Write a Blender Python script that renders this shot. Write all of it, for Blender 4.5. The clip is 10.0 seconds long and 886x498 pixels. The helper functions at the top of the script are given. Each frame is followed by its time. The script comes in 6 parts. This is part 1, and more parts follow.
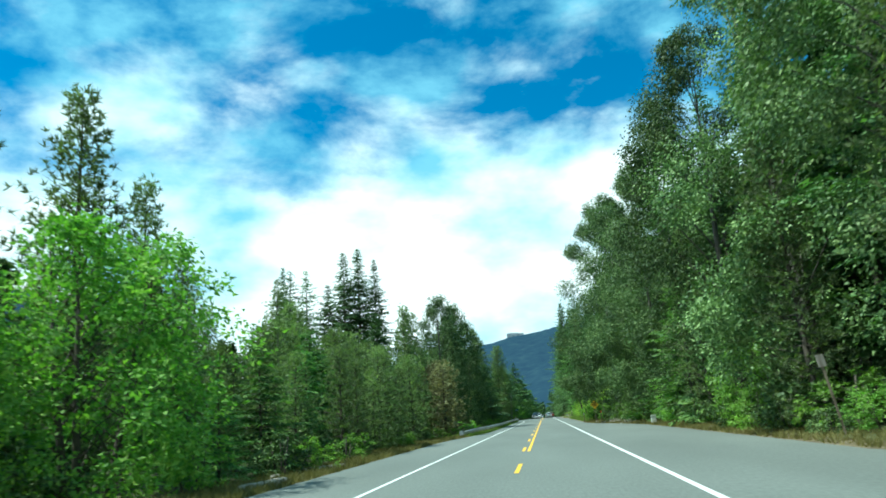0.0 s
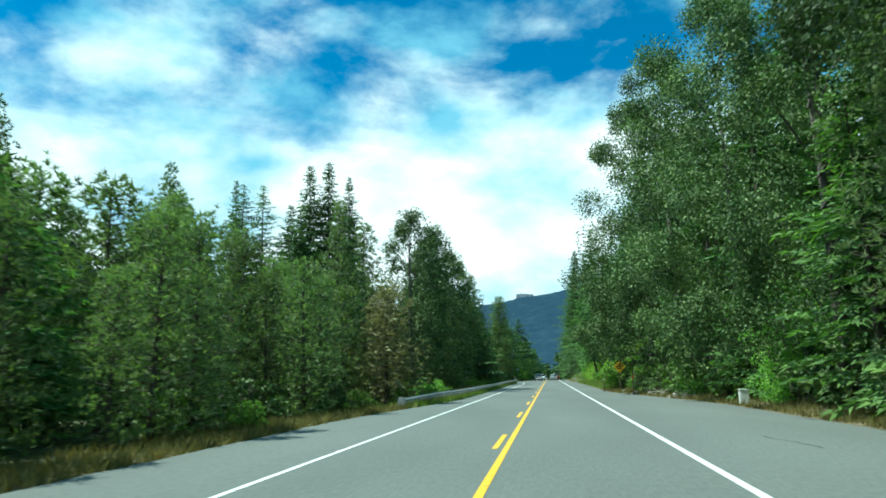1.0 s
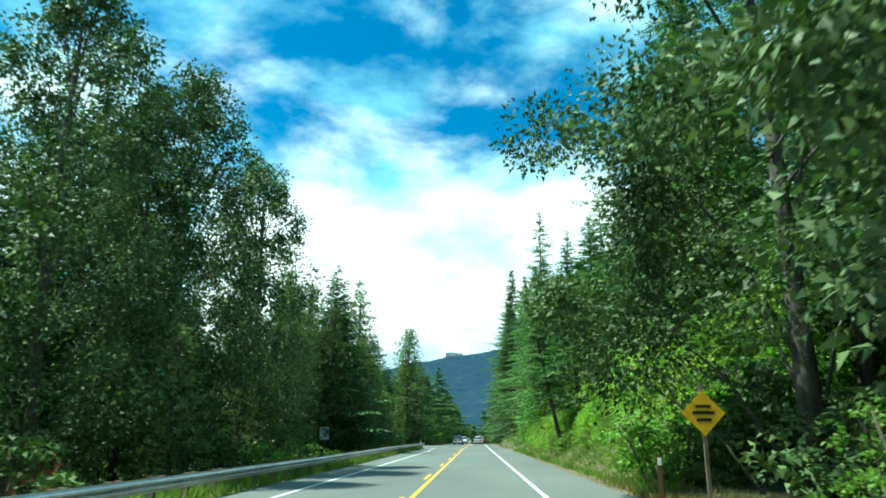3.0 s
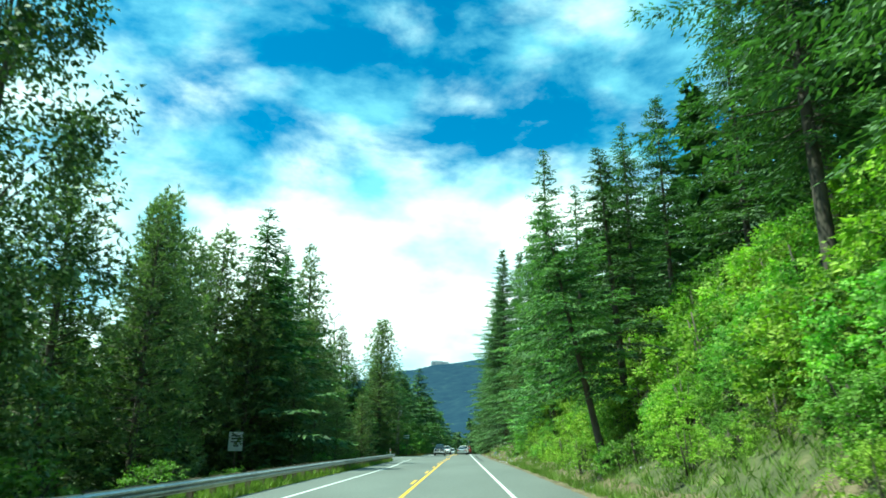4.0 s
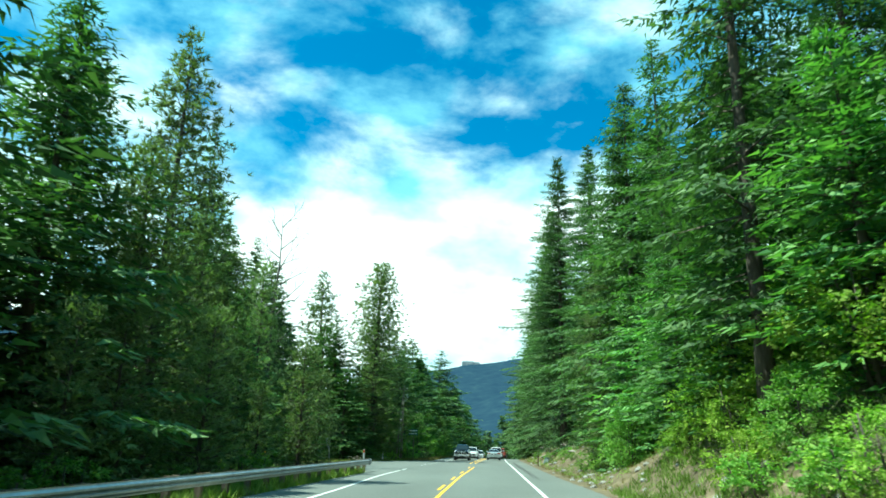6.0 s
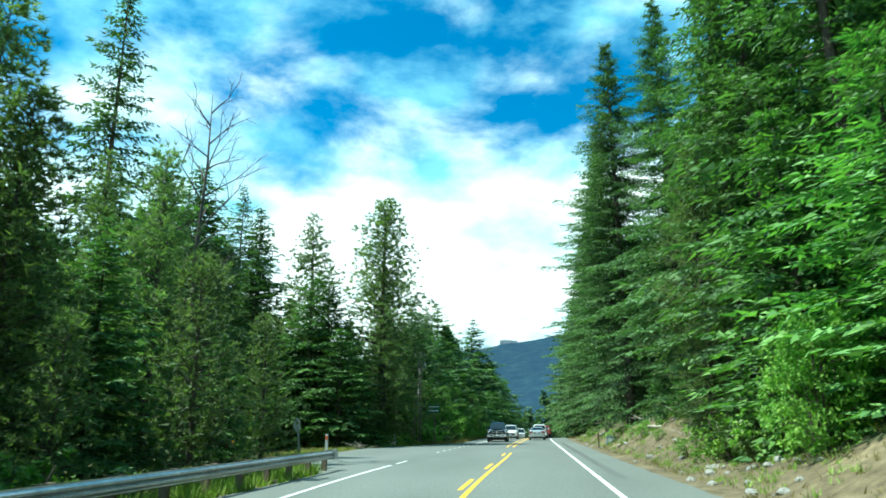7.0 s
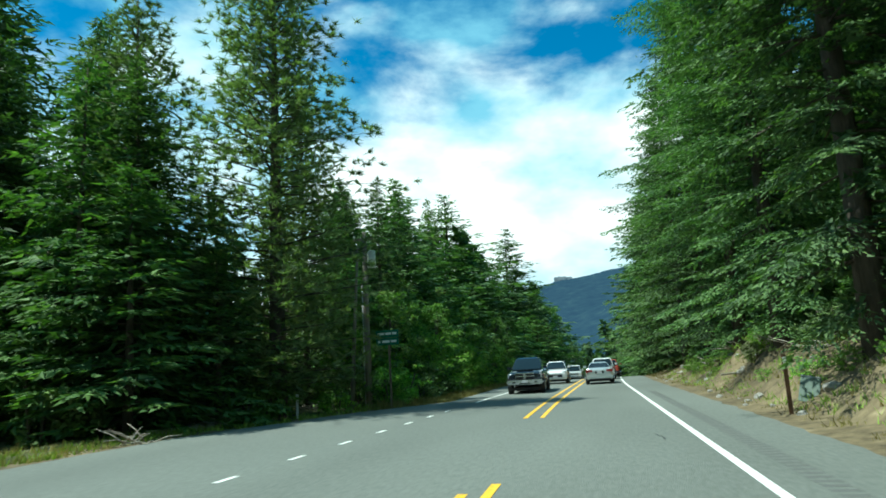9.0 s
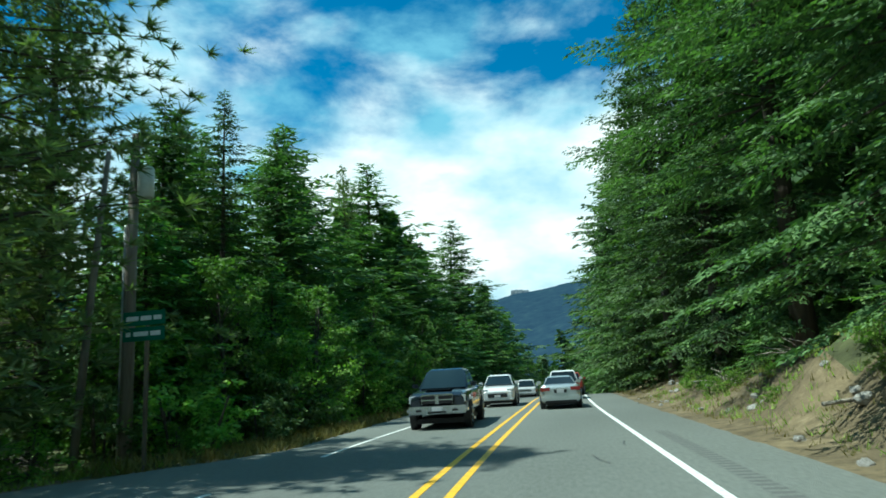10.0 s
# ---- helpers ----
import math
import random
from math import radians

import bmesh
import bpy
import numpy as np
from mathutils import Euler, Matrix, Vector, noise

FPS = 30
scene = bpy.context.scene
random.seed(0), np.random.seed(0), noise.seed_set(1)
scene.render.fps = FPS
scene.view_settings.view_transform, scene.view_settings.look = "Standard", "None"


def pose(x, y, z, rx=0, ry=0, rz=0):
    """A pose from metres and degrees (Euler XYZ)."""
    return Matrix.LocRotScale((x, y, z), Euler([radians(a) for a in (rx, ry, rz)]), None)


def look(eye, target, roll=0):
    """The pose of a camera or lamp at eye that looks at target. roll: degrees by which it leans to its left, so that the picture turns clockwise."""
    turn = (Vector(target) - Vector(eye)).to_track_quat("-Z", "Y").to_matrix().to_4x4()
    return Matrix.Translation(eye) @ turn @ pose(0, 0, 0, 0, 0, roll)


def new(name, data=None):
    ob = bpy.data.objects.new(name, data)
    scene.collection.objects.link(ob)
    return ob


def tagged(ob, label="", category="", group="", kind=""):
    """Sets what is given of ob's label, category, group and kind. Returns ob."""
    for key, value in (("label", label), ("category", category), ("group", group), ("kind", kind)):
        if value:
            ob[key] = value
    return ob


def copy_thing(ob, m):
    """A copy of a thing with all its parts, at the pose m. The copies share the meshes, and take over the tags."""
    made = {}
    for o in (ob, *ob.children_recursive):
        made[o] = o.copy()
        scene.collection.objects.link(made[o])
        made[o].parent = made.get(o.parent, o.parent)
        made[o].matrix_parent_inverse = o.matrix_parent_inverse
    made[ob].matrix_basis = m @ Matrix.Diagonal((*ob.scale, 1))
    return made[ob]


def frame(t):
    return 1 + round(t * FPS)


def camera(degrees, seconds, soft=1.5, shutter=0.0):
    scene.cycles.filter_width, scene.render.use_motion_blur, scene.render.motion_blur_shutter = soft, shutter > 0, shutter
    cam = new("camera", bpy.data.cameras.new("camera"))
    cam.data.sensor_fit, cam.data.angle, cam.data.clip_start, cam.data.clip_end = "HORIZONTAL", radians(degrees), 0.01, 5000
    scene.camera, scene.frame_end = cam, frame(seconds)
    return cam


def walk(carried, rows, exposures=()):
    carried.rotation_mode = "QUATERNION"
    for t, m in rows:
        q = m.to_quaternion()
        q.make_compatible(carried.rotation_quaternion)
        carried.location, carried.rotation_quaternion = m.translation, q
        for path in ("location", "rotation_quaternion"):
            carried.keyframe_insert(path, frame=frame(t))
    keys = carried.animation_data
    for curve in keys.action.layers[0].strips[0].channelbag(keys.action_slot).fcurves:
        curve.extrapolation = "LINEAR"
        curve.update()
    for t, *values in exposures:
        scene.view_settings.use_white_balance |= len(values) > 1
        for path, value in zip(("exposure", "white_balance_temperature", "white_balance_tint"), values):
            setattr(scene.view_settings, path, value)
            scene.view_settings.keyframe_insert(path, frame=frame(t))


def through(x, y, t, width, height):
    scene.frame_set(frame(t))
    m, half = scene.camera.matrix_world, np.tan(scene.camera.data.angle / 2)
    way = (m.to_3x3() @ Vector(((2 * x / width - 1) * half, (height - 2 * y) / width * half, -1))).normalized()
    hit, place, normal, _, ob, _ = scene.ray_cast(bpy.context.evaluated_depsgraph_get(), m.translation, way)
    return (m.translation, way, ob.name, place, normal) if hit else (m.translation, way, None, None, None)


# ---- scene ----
cam = camera(66.3, 10.0, soft=1.7, shutter=0.1)
EYE = 1.56
# seconds, x, y, yaw, pitch, roll of the car-borne camera
PATH = [
    (0.0, 0.84, 0.00, 8.27, 14.23, 4.30),
    (0.5, 0.82, 13.68, 9.66, 11.86, 3.55),
    (1.0, 1.00, 27.00, 8.75, 10.69, 1.21),
    (1.5, 1.20, 39.86, 7.14, 11.20, -0.41),
    (2.0, 1.36, 51.95, 5.51, 12.92, -0.60),
    (2.5, 1.53, 63.08, 3.83, 14.57, -0.47),
    (4.0, 1.93, 94.38, 1.49, 16.23, -0.09),
    (4.5, 1.88, 104.37, 1.42, 16.55, -0.65),
    (5.0, 1.85, 113.64, 2.37, 16.35, -1.01),
    (5.5, 1.81, 122.78, 3.45, 16.36, -1.38),
    (7.0, 1.65, 149.82, 7.33, 14.66, 0.35),
    (7.5, 1.66, 158.25, 14.45, 12.76, 4.89),
    (8.0, 1.73, 166.62, 14.97, 11.11, 5.58),
    (8.5, 1.77, 174.74, 13.58, 10.51, 4.20),
    (9.0, 1.70, 183.04, 12.32, 10.07, 3.31),
    (9.5, 1.63, 190.71, 9.82, 10.42, 3.56),
    (10.0, 1.59, 198.67, 8.70, 10.92, 3.19),
]

walk(cam, [(t, pose(x, y, EYE, 90 + pitch, roll, yaw)) for t, x, y, yaw, pitch, roll in PATH],
     exposures=[(0.0, 0.78, 5600, -15), (1.2, 0.66, 5600, -16), (2.6, 1.0, 5650, -17), (4.0, 1.08, 5800, -26), (5.5, 1.10, 5800, -24), (7.0, 1.10, 5650, -15), (7.5, 1.05, 5750, -14), (8.4, 0.80, 5850, -12), (9.4, 0.60, 5800, -12), (10.0, 0.52, 5700, -12)])

# ---------------------------------------------------------------- world and sun
SUN_EL, SUN_TO = radians(62), Vector((-0.97, -0.20, 0.0)).normalized()
sun_az = math.atan2(SUN_TO.x, SUN_TO.y)
world = bpy.data.worlds.new("world")
scene.world = world
world.use_nodes = True
wn, wl = world.node_tree.nodes, world.node_tree.links
wn.clear()


def wnode(kind, **props):
    n = wn.new(kind)
    for k, v in props.items():
        if k == "op":
            n.operation = v
        elif k == "blend":
            n.blend_type = v
    return n


CLOUD_AT = 0.0
sky = wn.new("ShaderNodeTexSky")
sky.sky_type = "NISHITA"
sky.sun_disc = False
sky.sun_elevation = SUN_EL
sky.sun_rotation = sun_az
sky.altitude = 600
sky.dust_density = 0.4
coord = wn.new("ShaderNodeTexCoord")
sep = wn.new("ShaderNodeSeparateXYZ")
wl.new(coord.outputs["Generated"], sep.inputs[0])
# heaps of cloud, flatter than wide
deck = wn.new("ShaderNodeMapping")
deck.inputs["Location"].default_value = (CLOUD_AT, 0.0, 0.0)
deck.inputs["Scale"].default_value = (1.0, 1.0, 1.9)
wl.new(coord.outputs["Generated"], deck.inputs["Vector"])
cl1 = wn.new("ShaderNodeTexNoise")
cl1.inputs["Scale"].default_value = 4.2
cl1.inputs["Detail"].default_value = 10
cl1.inputs["Roughness"].default_value = 0.56
cl1.inputs["Distortion"].default_value = 0.15
wl.new(deck.outputs[0], cl1.inputs["Vector"])
# more cloud towards the horizon
low = wn.new("ShaderNodeMapRange")
low.inputs["From Min"].default_value = 0.20
low.inputs["From Max"].default_value = 0.46
low.inputs["To Min"].default_value = 0.30
low.inputs["To Max"].default_value = 0.03
wl.new(sep.outputs["Z"], low.inputs["Value"])
summ = wnode("ShaderNodeMath", op="ADD")
wl.new(cl1.outputs[0], summ.inputs[0]); wl.new(low.outputs[0], summ.inputs[1])
cover = wn.new("ShaderNodeMapRange")
cover.interpolation_type = "SMOOTHSTEP"
cover.inputs["From Min"].default_value = 0.42
cover.inputs["From Max"].default_value = 0.66
wl.new(summ.outputs[0], cover.inputs["Value"])
# soft grey undersides
cl2 = wn.new("ShaderNodeTexNoise")
cl2.inputs["Scale"].default_value = 5.5
cl2.inputs["Detail"].default_value = 5
wl.new(deck.outputs[0], cl2.inputs["Vector"])
shade = wn.new("ShaderNodeValToRGB")
shade.color_ramp.elements[0].position = 0.30
shade.color_ramp.elements[0].color = (0.24, 0.52, 0.68, 1)
shade.color_ramp.elements[1].position = 0.60
shade.color_ramp.elements[1].color = (1.0, 1.0, 1.0, 1)
# windscreen tint painted into the clouds: bluer and darker higher up
under = wn.new("ShaderNodeMapRange")
under.inputs["From Min"].default_value = 0.18
under.inputs["From Max"].default_value = 0.52
under.inputs["To Min"].default_value = 0.10
under.inputs["To Max"].default_value = -0.20
wl.new(sep.outputs["Z"], under.inputs["Value"])
tone = wnode("ShaderNodeMath", op="ADD")
wl.new(cl2.outputs[0], tone.inputs[0]); wl.new(under.outputs[0], tone.inputs[1])
wl.new(tone.outputs[0], shade.inputs[0])
blue = wnode("ShaderNodeMix", blend="MULTIPLY")
blue.data_type = "RGBA"
blue.inputs[0].default_value = 1.0
wl.new(sky.outputs[0], blue.inputs[6])
blue.inputs[7].default_value = (0.14, 0.80, 1.06, 1)
bg_blue = wn.new("ShaderNodeBackground")
bg_blue.inputs["Strength"].default_value = 0.082
wl.new(blue.outputs[2], bg_blue.inputs["Color"])
bg_cloud = wn.new("ShaderNodeBackground")
bg_cloud.inputs["Strength"].default_value = 0.84
wl.new(shade.outputs[0], bg_cloud.inputs["Color"])
mixw = wn.new("ShaderNodeMixShader")
wl.new(cover.outputs[0], mixw.inputs[0])
wl.new(bg_blue.outputs[0], mixw.inputs[1])
wl.new(bg_cloud.outputs[0], mixw.inputs[2])
outw = wn.new("ShaderNodeOutputWorld")
wl.new(mixw.outputs[0], outw.inputs[0])

sun = new("sun", bpy.data.lights.new("sun", "SUN"))
sun.data.energy = 4.5
sun.data.angle = radians(0.6)
sun.data.color = (1.0, 0.95, 0.86)
to_sun = Vector((SUN_TO.x * math.cos(SUN_EL), SUN_TO.y * math.cos(SUN_EL), math.sin(SUN_EL)))
sun.matrix_world = look(to_sun * 50, (0, 0, 0))


# ---------------------------------------------------------------- materials
def material(name, rough=0.8, metal=0.0, spec=0.3):
    m = bpy.data.materials.new(name)
    m.use_nodes = True
    b = m.node_tree.nodes["Principled BSDF"]
    b.inputs["Roughness"].default_value = rough
    b.inputs["Metallic"].default_value = metal
    b.inputs["Specular IOR Level"].default_value = spec
    return m, m.node_tree.nodes, m.node_tree.links, b


def ramp(nodes, stops):
    r = nodes.new("ShaderNodeValToRGB")
    e = r.color_ramp.elements
    while len(e) < len(stops):
        e.new(0.5)
    for i, (p, c) in enumerate(stops):
        e[i].position = p
        e[i].color = (*c, 1)
    return r


def noisy(name, stops, scale, rough=0.8, metal=0.0, spec=0.3, bump=0.0, bump_scale=None, detail=6, stretch=(1, 1, 1), second=None):
    """Object-space noise through a colour ramp, a second large-scale noise, and a bump."""
    m, n, l, b = material(name, rough, metal, spec)
    tc = n.new("ShaderNodeTexCoord")
    mp = n.new("ShaderNodeMapping")
    mp.inputs["Scale"].default_value = stretch
    l.new(tc.outputs["Object"], mp.inputs[0])
    t = n.new("ShaderNodeTexNoise")
    t.inputs["Scale"].default_value = scale
    t.inputs["Detail"].default_value = detail
    t.inputs["Roughness"].default_value = 0.62
    l.new(mp.outputs[0], t.inputs["Vector"])
    r = ramp(n, stops)
    l.new(t.outputs[0], r.inputs[0])
    out = r.outputs[0]
    if second:
        s2, lo, hi = second
        t2 = n.new("ShaderNodeTexNoise")
        t2.inputs["Scale"].default_value = s2
        t2.inputs["Detail"].default_value = 3
        l.new(mp.outputs[0], t2.inputs["Vector"])
        r2 = ramp(n, [(0.3, (lo,) * 3), (0.7, (hi,) * 3)])
        l.new(t2.outputs[0], r2.inputs[0])
        mx = n.new("ShaderNodeMix")
        mx.data_type = "RGBA"
        mx.blend_type = "MULTIPLY"
        mx.inputs[0].default_value = 1
        l.new(out, mx.inputs[6])
        l.new(r2.outputs[0], mx.inputs[7])
        out = mx.outputs[2]
    l.new(out, b.inputs["Base Color"])
    if bump:
        t3 = n.new("ShaderNodeTexNoise")
        t3.inputs["Scale"].default_value = bump_scale or scale * 3
        t3.inputs["Detail"].default_value = 4
        l.new(mp.outputs[0], t3.inputs["Vector"])
        bp = n.new("ShaderNodeBump")
        bp.inputs["Strength"].default_value = bump
        bp.inputs["Distance"].default_value = 0.03
        l.new(t3.outputs[0], bp.inputs["Height"])
        l.new(bp.outputs[0], b.inputs["Normal"])
    return m


def foliage(name, dark, mid, bright, through=0.35, rough=0.62, glow=(0.9, 1.25, 0.35)):
    """Leaves: each leaf its own tone, each plant its own tone, some light passing through."""
    m, n, l, b = material(name, rough, 0, 0.16)
    g = n.new("ShaderNodeNewGeometry")
    o = n.new("ShaderNodeObjectInfo")
    tc = n.new("ShaderNodeTexCoord")
    t = n.new("ShaderNodeTexNoise")
    t.inputs["Scale"].default_value = 0.55
    t.inputs["Detail"].default_value = 3
    l.new(tc.outputs["Object"], t.inputs["Vector"])
    a = n.new("ShaderNodeMath"); a.operation = "MULTIPLY_ADD"
    l.new(g.outputs["Random Per Island"], a.inputs[0]); a.inputs[1].default_value = 0.45
    l.new(t.outputs[0], a.inputs[2])
    c = n.new("ShaderNodeMath"); c.operation = "MULTIPLY_ADD"
    l.new(o.outputs["Random"], c.inputs[0]); c.inputs[1].default_value = 0.30
    l.new(a.outputs[0], c.inputs[2])
    d = n.new("ShaderNodeMath"); d.operation = "SUBTRACT"
    l.new(c.outputs[0], d.inputs[0]); d.inputs[1].default_value = 0.38
    r = ramp(n, [(0.08, dark), (0.5, mid), (0.92, bright)])
    l.new(d.outputs[0], r.inputs[0])
    hs = n.new("ShaderNodeHueSaturation")
    hu = n.new("ShaderNodeMapRange")
    hu.inputs["To Min"].default_value, hu.inputs["To Max"].default_value = 0.482, 0.512
    l.new(o.outputs["Random"], hu.inputs["Value"])
    l.new(hu.outputs[0], hs.inputs["Hue"])
    wn3 = n.new("ShaderNodeTexWhiteNoise")
    wn3.noise_dimensions = "1D"
    l.new(o.outputs["Random"], wn3.inputs["W"])
    va = n.new("ShaderNodeMapRange")
    va.inputs["To Min"].default_value, va.inputs["To Max"].default_value = 0.72, 1.30
    l.new(wn3.outputs["Value"], va.inputs["Value"])
    l.new(va.outputs[0], hs.inputs["Value"])
    l.new(r.outputs[0], hs.inputs["Color"])
    l.new(hs.outputs[0], b.inputs["Base Color"])
    tr = n.new("ShaderNodeBsdfTranslucent")
    mx = n.new("ShaderNodeMix"); mx.data_type = "RGBA"; mx.blend_type = "MULTIPLY"; mx.inputs[0].default_value = 1
    l.new(hs.outputs[0], mx.inputs[6]); mx.inputs[7].default_value = (*glow, 1)
    l.new(mx.outputs[2], tr.inputs["Color"])
    ms = n.new("ShaderNodeMixShader"); ms.inputs[0].default_value = through
    l.new(b.outputs[0], ms.inputs[1]); l.new(tr.outputs[0], ms.inputs[2])
    l.new(ms.outputs[0], n["Material Output"].inputs[0])
    return m


def plain(name, col, rough=0.5, metal=0.0, spec=0.4, wear=0.12, scale=6.0, coat=0.0):
    lo = tuple(c * (1 - wear) for c in col)
    m = noisy(name, [(0.35, lo), (0.65, col)], scale, rough, metal, spec)
    if coat:
        m.node_tree.nodes["Principled BSDF"].inputs["Coat Weight"].default_value = coat
    return m


M_ASPHALT = noisy("asphalt", [(0.3, (0.126, 0.136, 0.122)), (0.7, (0.176, 0.188, 0.170))], 14, 0.85, spec=0.25, bump=0.5, bump_scale=60, second=(0.22, 0.82, 1.08), stretch=(1, 0.25, 1))
M_SOIL = noisy("soil", [(0.30, (0.055, 0.045, 0.026)), (0.42, (0.135, 0.105, 0.060)), (0.58, (0.19, 0.148, 0.084)), (0.72, (0.29, 0.235, 0.145))], 2.6, 0.95, bump=1.0, bump_scale=14, detail=11, second=(0.35, 0.55, 1.15))
M_FLOOR = noisy("forest_floor", [(0.3, (0.045, 0.05, 0.022)), (0.55, (0.10, 0.11, 0.045)), (0.75, (0.22, 0.18, 0.09))], 1.1, 0.95, bump=1.0, bump_scale=7, second=(0.12, 0.6, 1.15))
M_WHITE = noisy("white_road_paint", [(0.30, (0.36, 0.36, 0.34)), (0.48, (0.74, 0.74, 0.71)), (0.8, (0.82, 0.82, 0.79))], 7, 0.6, bump=0.2)
M_YELLOW = noisy("yellow_road_paint", [(0.30, (0.40, 0.24, 0.03)), (0.48, (0.78, 0.43, 0.02)), (0.8, (0.84, 0.50, 0.03))], 7, 0.6, bump=0.2)
M_CRACK = plain("crack_sealant", (0.03, 0.03, 0.03), 0.5)
# darker than the road, for the shade inside rumble grooves
M_GROOVE = plain("groove_shade_asphalt", (0.115, 0.118, 0.112), 0.9)
M_STEEL = noisy("galvanised_steel", [(0.3, (0.42, 0.44, 0.45)), (0.7, (0.62, 0.64, 0.65))], 5, 0.42, 0.75, bump=0.15, second=(0.6, 0.75, 1.05))
M_POST = noisy("weathered_post_wood", [(0.3, (0.10, 0.075, 0.05)), (0.7, (0.24, 0.19, 0.14))], 8, 0.9, bump=0.6, stretch=(1, 1, 0.15))
M_POLE = noisy("pole_wood", [(0.3, (0.13, 0.11, 0.09)), (0.7, (0.30, 0.27, 0.23))], 7, 0.9, bump=0.6, stretch=(1, 1, 0.08))
M_BARK = noisy("conifer_bark", [(0.3, (0.045, 0.038, 0.030)), (0.6, (0.105, 0.088, 0.068)), (0.8, (0.19, 0.155, 0.12))], 5, 0.95, bump=1.0, bump_scale=14, stretch=(1, 1, 0.25))
M_PALE_BARK = noisy("pale_bark", [(0.3, (0.05, 0.045, 0.036)), (0.7, (0.135, 0.118, 0.095))], 5, 0.9, bump=0.8, stretch=(1, 1, 0.3))
M_DEADWOOD = noisy("bleached_wood", [(0.3, (0.22, 0.18, 0.14)), (0.7, (0.52, 0.47, 0.40))], 6, 0.9, bump=0.7)
M_ROCK = noisy("grey_rock", [(0.3, (0.20, 0.19, 0.17)), (0.7, (0.48, 0.46, 0.42))], 5, 0.9, bump=0.9)
M_FIR = foliage("fir_needles", (0.026, 0.046, 0.022), (0.070, 0.122, 0.050), (0.170, 0.255, 0.095), 0.22)
# lighter needles for bough tips: sunlight painted into the colour
M_FIR_TIP = foliage("fir_sunlit_tips", (0.046, 0.088, 0.034), (0.110, 0.184, 0.066), (0.210, 0.31, 0.115), 0.30)
M_YOUNG_TIP = foliage("young_fir_sunlit_tips", (0.070, 0.140, 0.035), (0.150, 0.270, 0.072), (0.28, 0.42, 0.13), 0.32)
M_FIR_LIGHT = foliage("young_fir_needles", (0.032, 0.074, 0.027), (0.088, 0.175, 0.058), (0.19, 0.31, 0.10), 0.24)
M_PINE = foliage("pine_needles", (0.064, 0.084, 0.042), (0.168, 0.212, 0.100), (0.33, 0.37, 0.18), 0.40)
M_BROWN = foliage("dying_pine_needles", (0.100, 0.100, 0.046), (0.225, 0.212, 0.098), (0.38, 0.355, 0.18), 0.25, glow=(1.0, 1.0, 0.5))
M_COTTON = foliage("cottonwood_leaves", (0.024, 0.044, 0.017), (0.084, 0.135, 0.046), (0.265, 0.34, 0.125), 0.15, 0.50)
M_MAPLE = foliage("bright_maple_leaves", (0.060, 0.135, 0.028), (0.195, 0.350, 0.064), (0.40, 0.55, 0.115), 0.38)
M_SHRUB = foliage("shrub_leaves", (0.068, 0.130, 0.030), (0.190, 0.320, 0.066), (0.38, 0.50, 0.120), 0.40)
M_YELLOW_LEAF = foliage("yellow_green_leaves", (0.095, 0.160, 0.028), (0.285, 0.410, 0.062), (0.48, 0.58, 0.110), 0.40)
M_ALDER = foliage("alder_leaves", (0.044, 0.092, 0.028), (0.125, 0.215, 0.060), (0.28, 0.38, 0.120), 0.36)
M_GRASS = foliage("dry_grass", (0.09, 0.095, 0.025), (0.21, 0.20, 0.065), (0.36, 0.31, 0.13), 0.3, glow=(1.1, 1.0, 0.5))
M_GREEN_GRASS = foliage("green_grass", (0.09, 0.14, 0.025), (0.21, 0.30, 0.055), (0.36, 0.44, 0.12), 0.3)
M_SIGN_YELLOW = plain("yellow_sheeting", (0.80, 0.45, 0.02), 0.45)
M_SIGN_GREEN = plain("green_sheeting", (0.012, 0.13, 0.075), 0.45)
M_SIGN_WHITE = plain("white_sheeting", (0.74, 0.74, 0.72), 0.45)
M_BLACK = plain("black_print", (0.015, 0.015, 0.015), 0.5)
M_ALU = plain("sign_back_aluminium", (0.50, 0.51, 0.52), 0.45, 0.6)
M_RED_PAINT = plain("red_paint", (0.42, 0.03, 0.025), 0.45)
M_AMBER = plain("amber_sheeting", (0.62, 0.27, 0.02), 0.45)
M_ORANGE = plain("orange_plastic", (0.75, 0.13, 0.03), 0.5)
M_TARP = noisy("red_orange_fabric", [(0.3, (0.45, 0.07, 0.03)), (0.7, (0.68, 0.14, 0.07))], 2, 0.7, bump=0.3)
M_BROWN_PLASTIC = plain("brown_marker_plastic", (0.10, 0.05, 0.025), 0.5)
M_PANEL = plain("faded_panel_paint", (0.16, 0.21, 0.18), 0.6)
M_BEIGE = plain("utility_box_paint", (0.62, 0.64, 0.58), 0.5)
M_SILVER = plain("silver_car_paint", (0.53, 0.57, 0.565), 0.28, 0.55, coat=0.8, wear=0.05)
M_CARWHITE = plain("white_car_paint", (0.76, 0.77, 0.77), 0.3, coat=0.8, wear=0.04)
M_DARKBLUE = plain("dark_blue_car_paint", (0.016, 0.024, 0.036), 0.22, 0.2, coat=0.9, wear=0.06)
M_RUST = plain("dull_red_car_paint", (0.42, 0.07, 0.04), 0.4, coat=0.4)
M_TYRE = plain("tyre_rubber", (0.02, 0.02, 0.02), 0.85)
M_RIM = plain("alloy_rim", (0.50, 0.51, 0.52), 0.3, 0.9)
M_CHROME = plain("chrome", (0.75, 0.76, 0.77), 0.12, 1.0, wear=0.03)
M_TRIM = plain("black_plastic_trim", (0.02, 0.02, 0.022), 0.6)
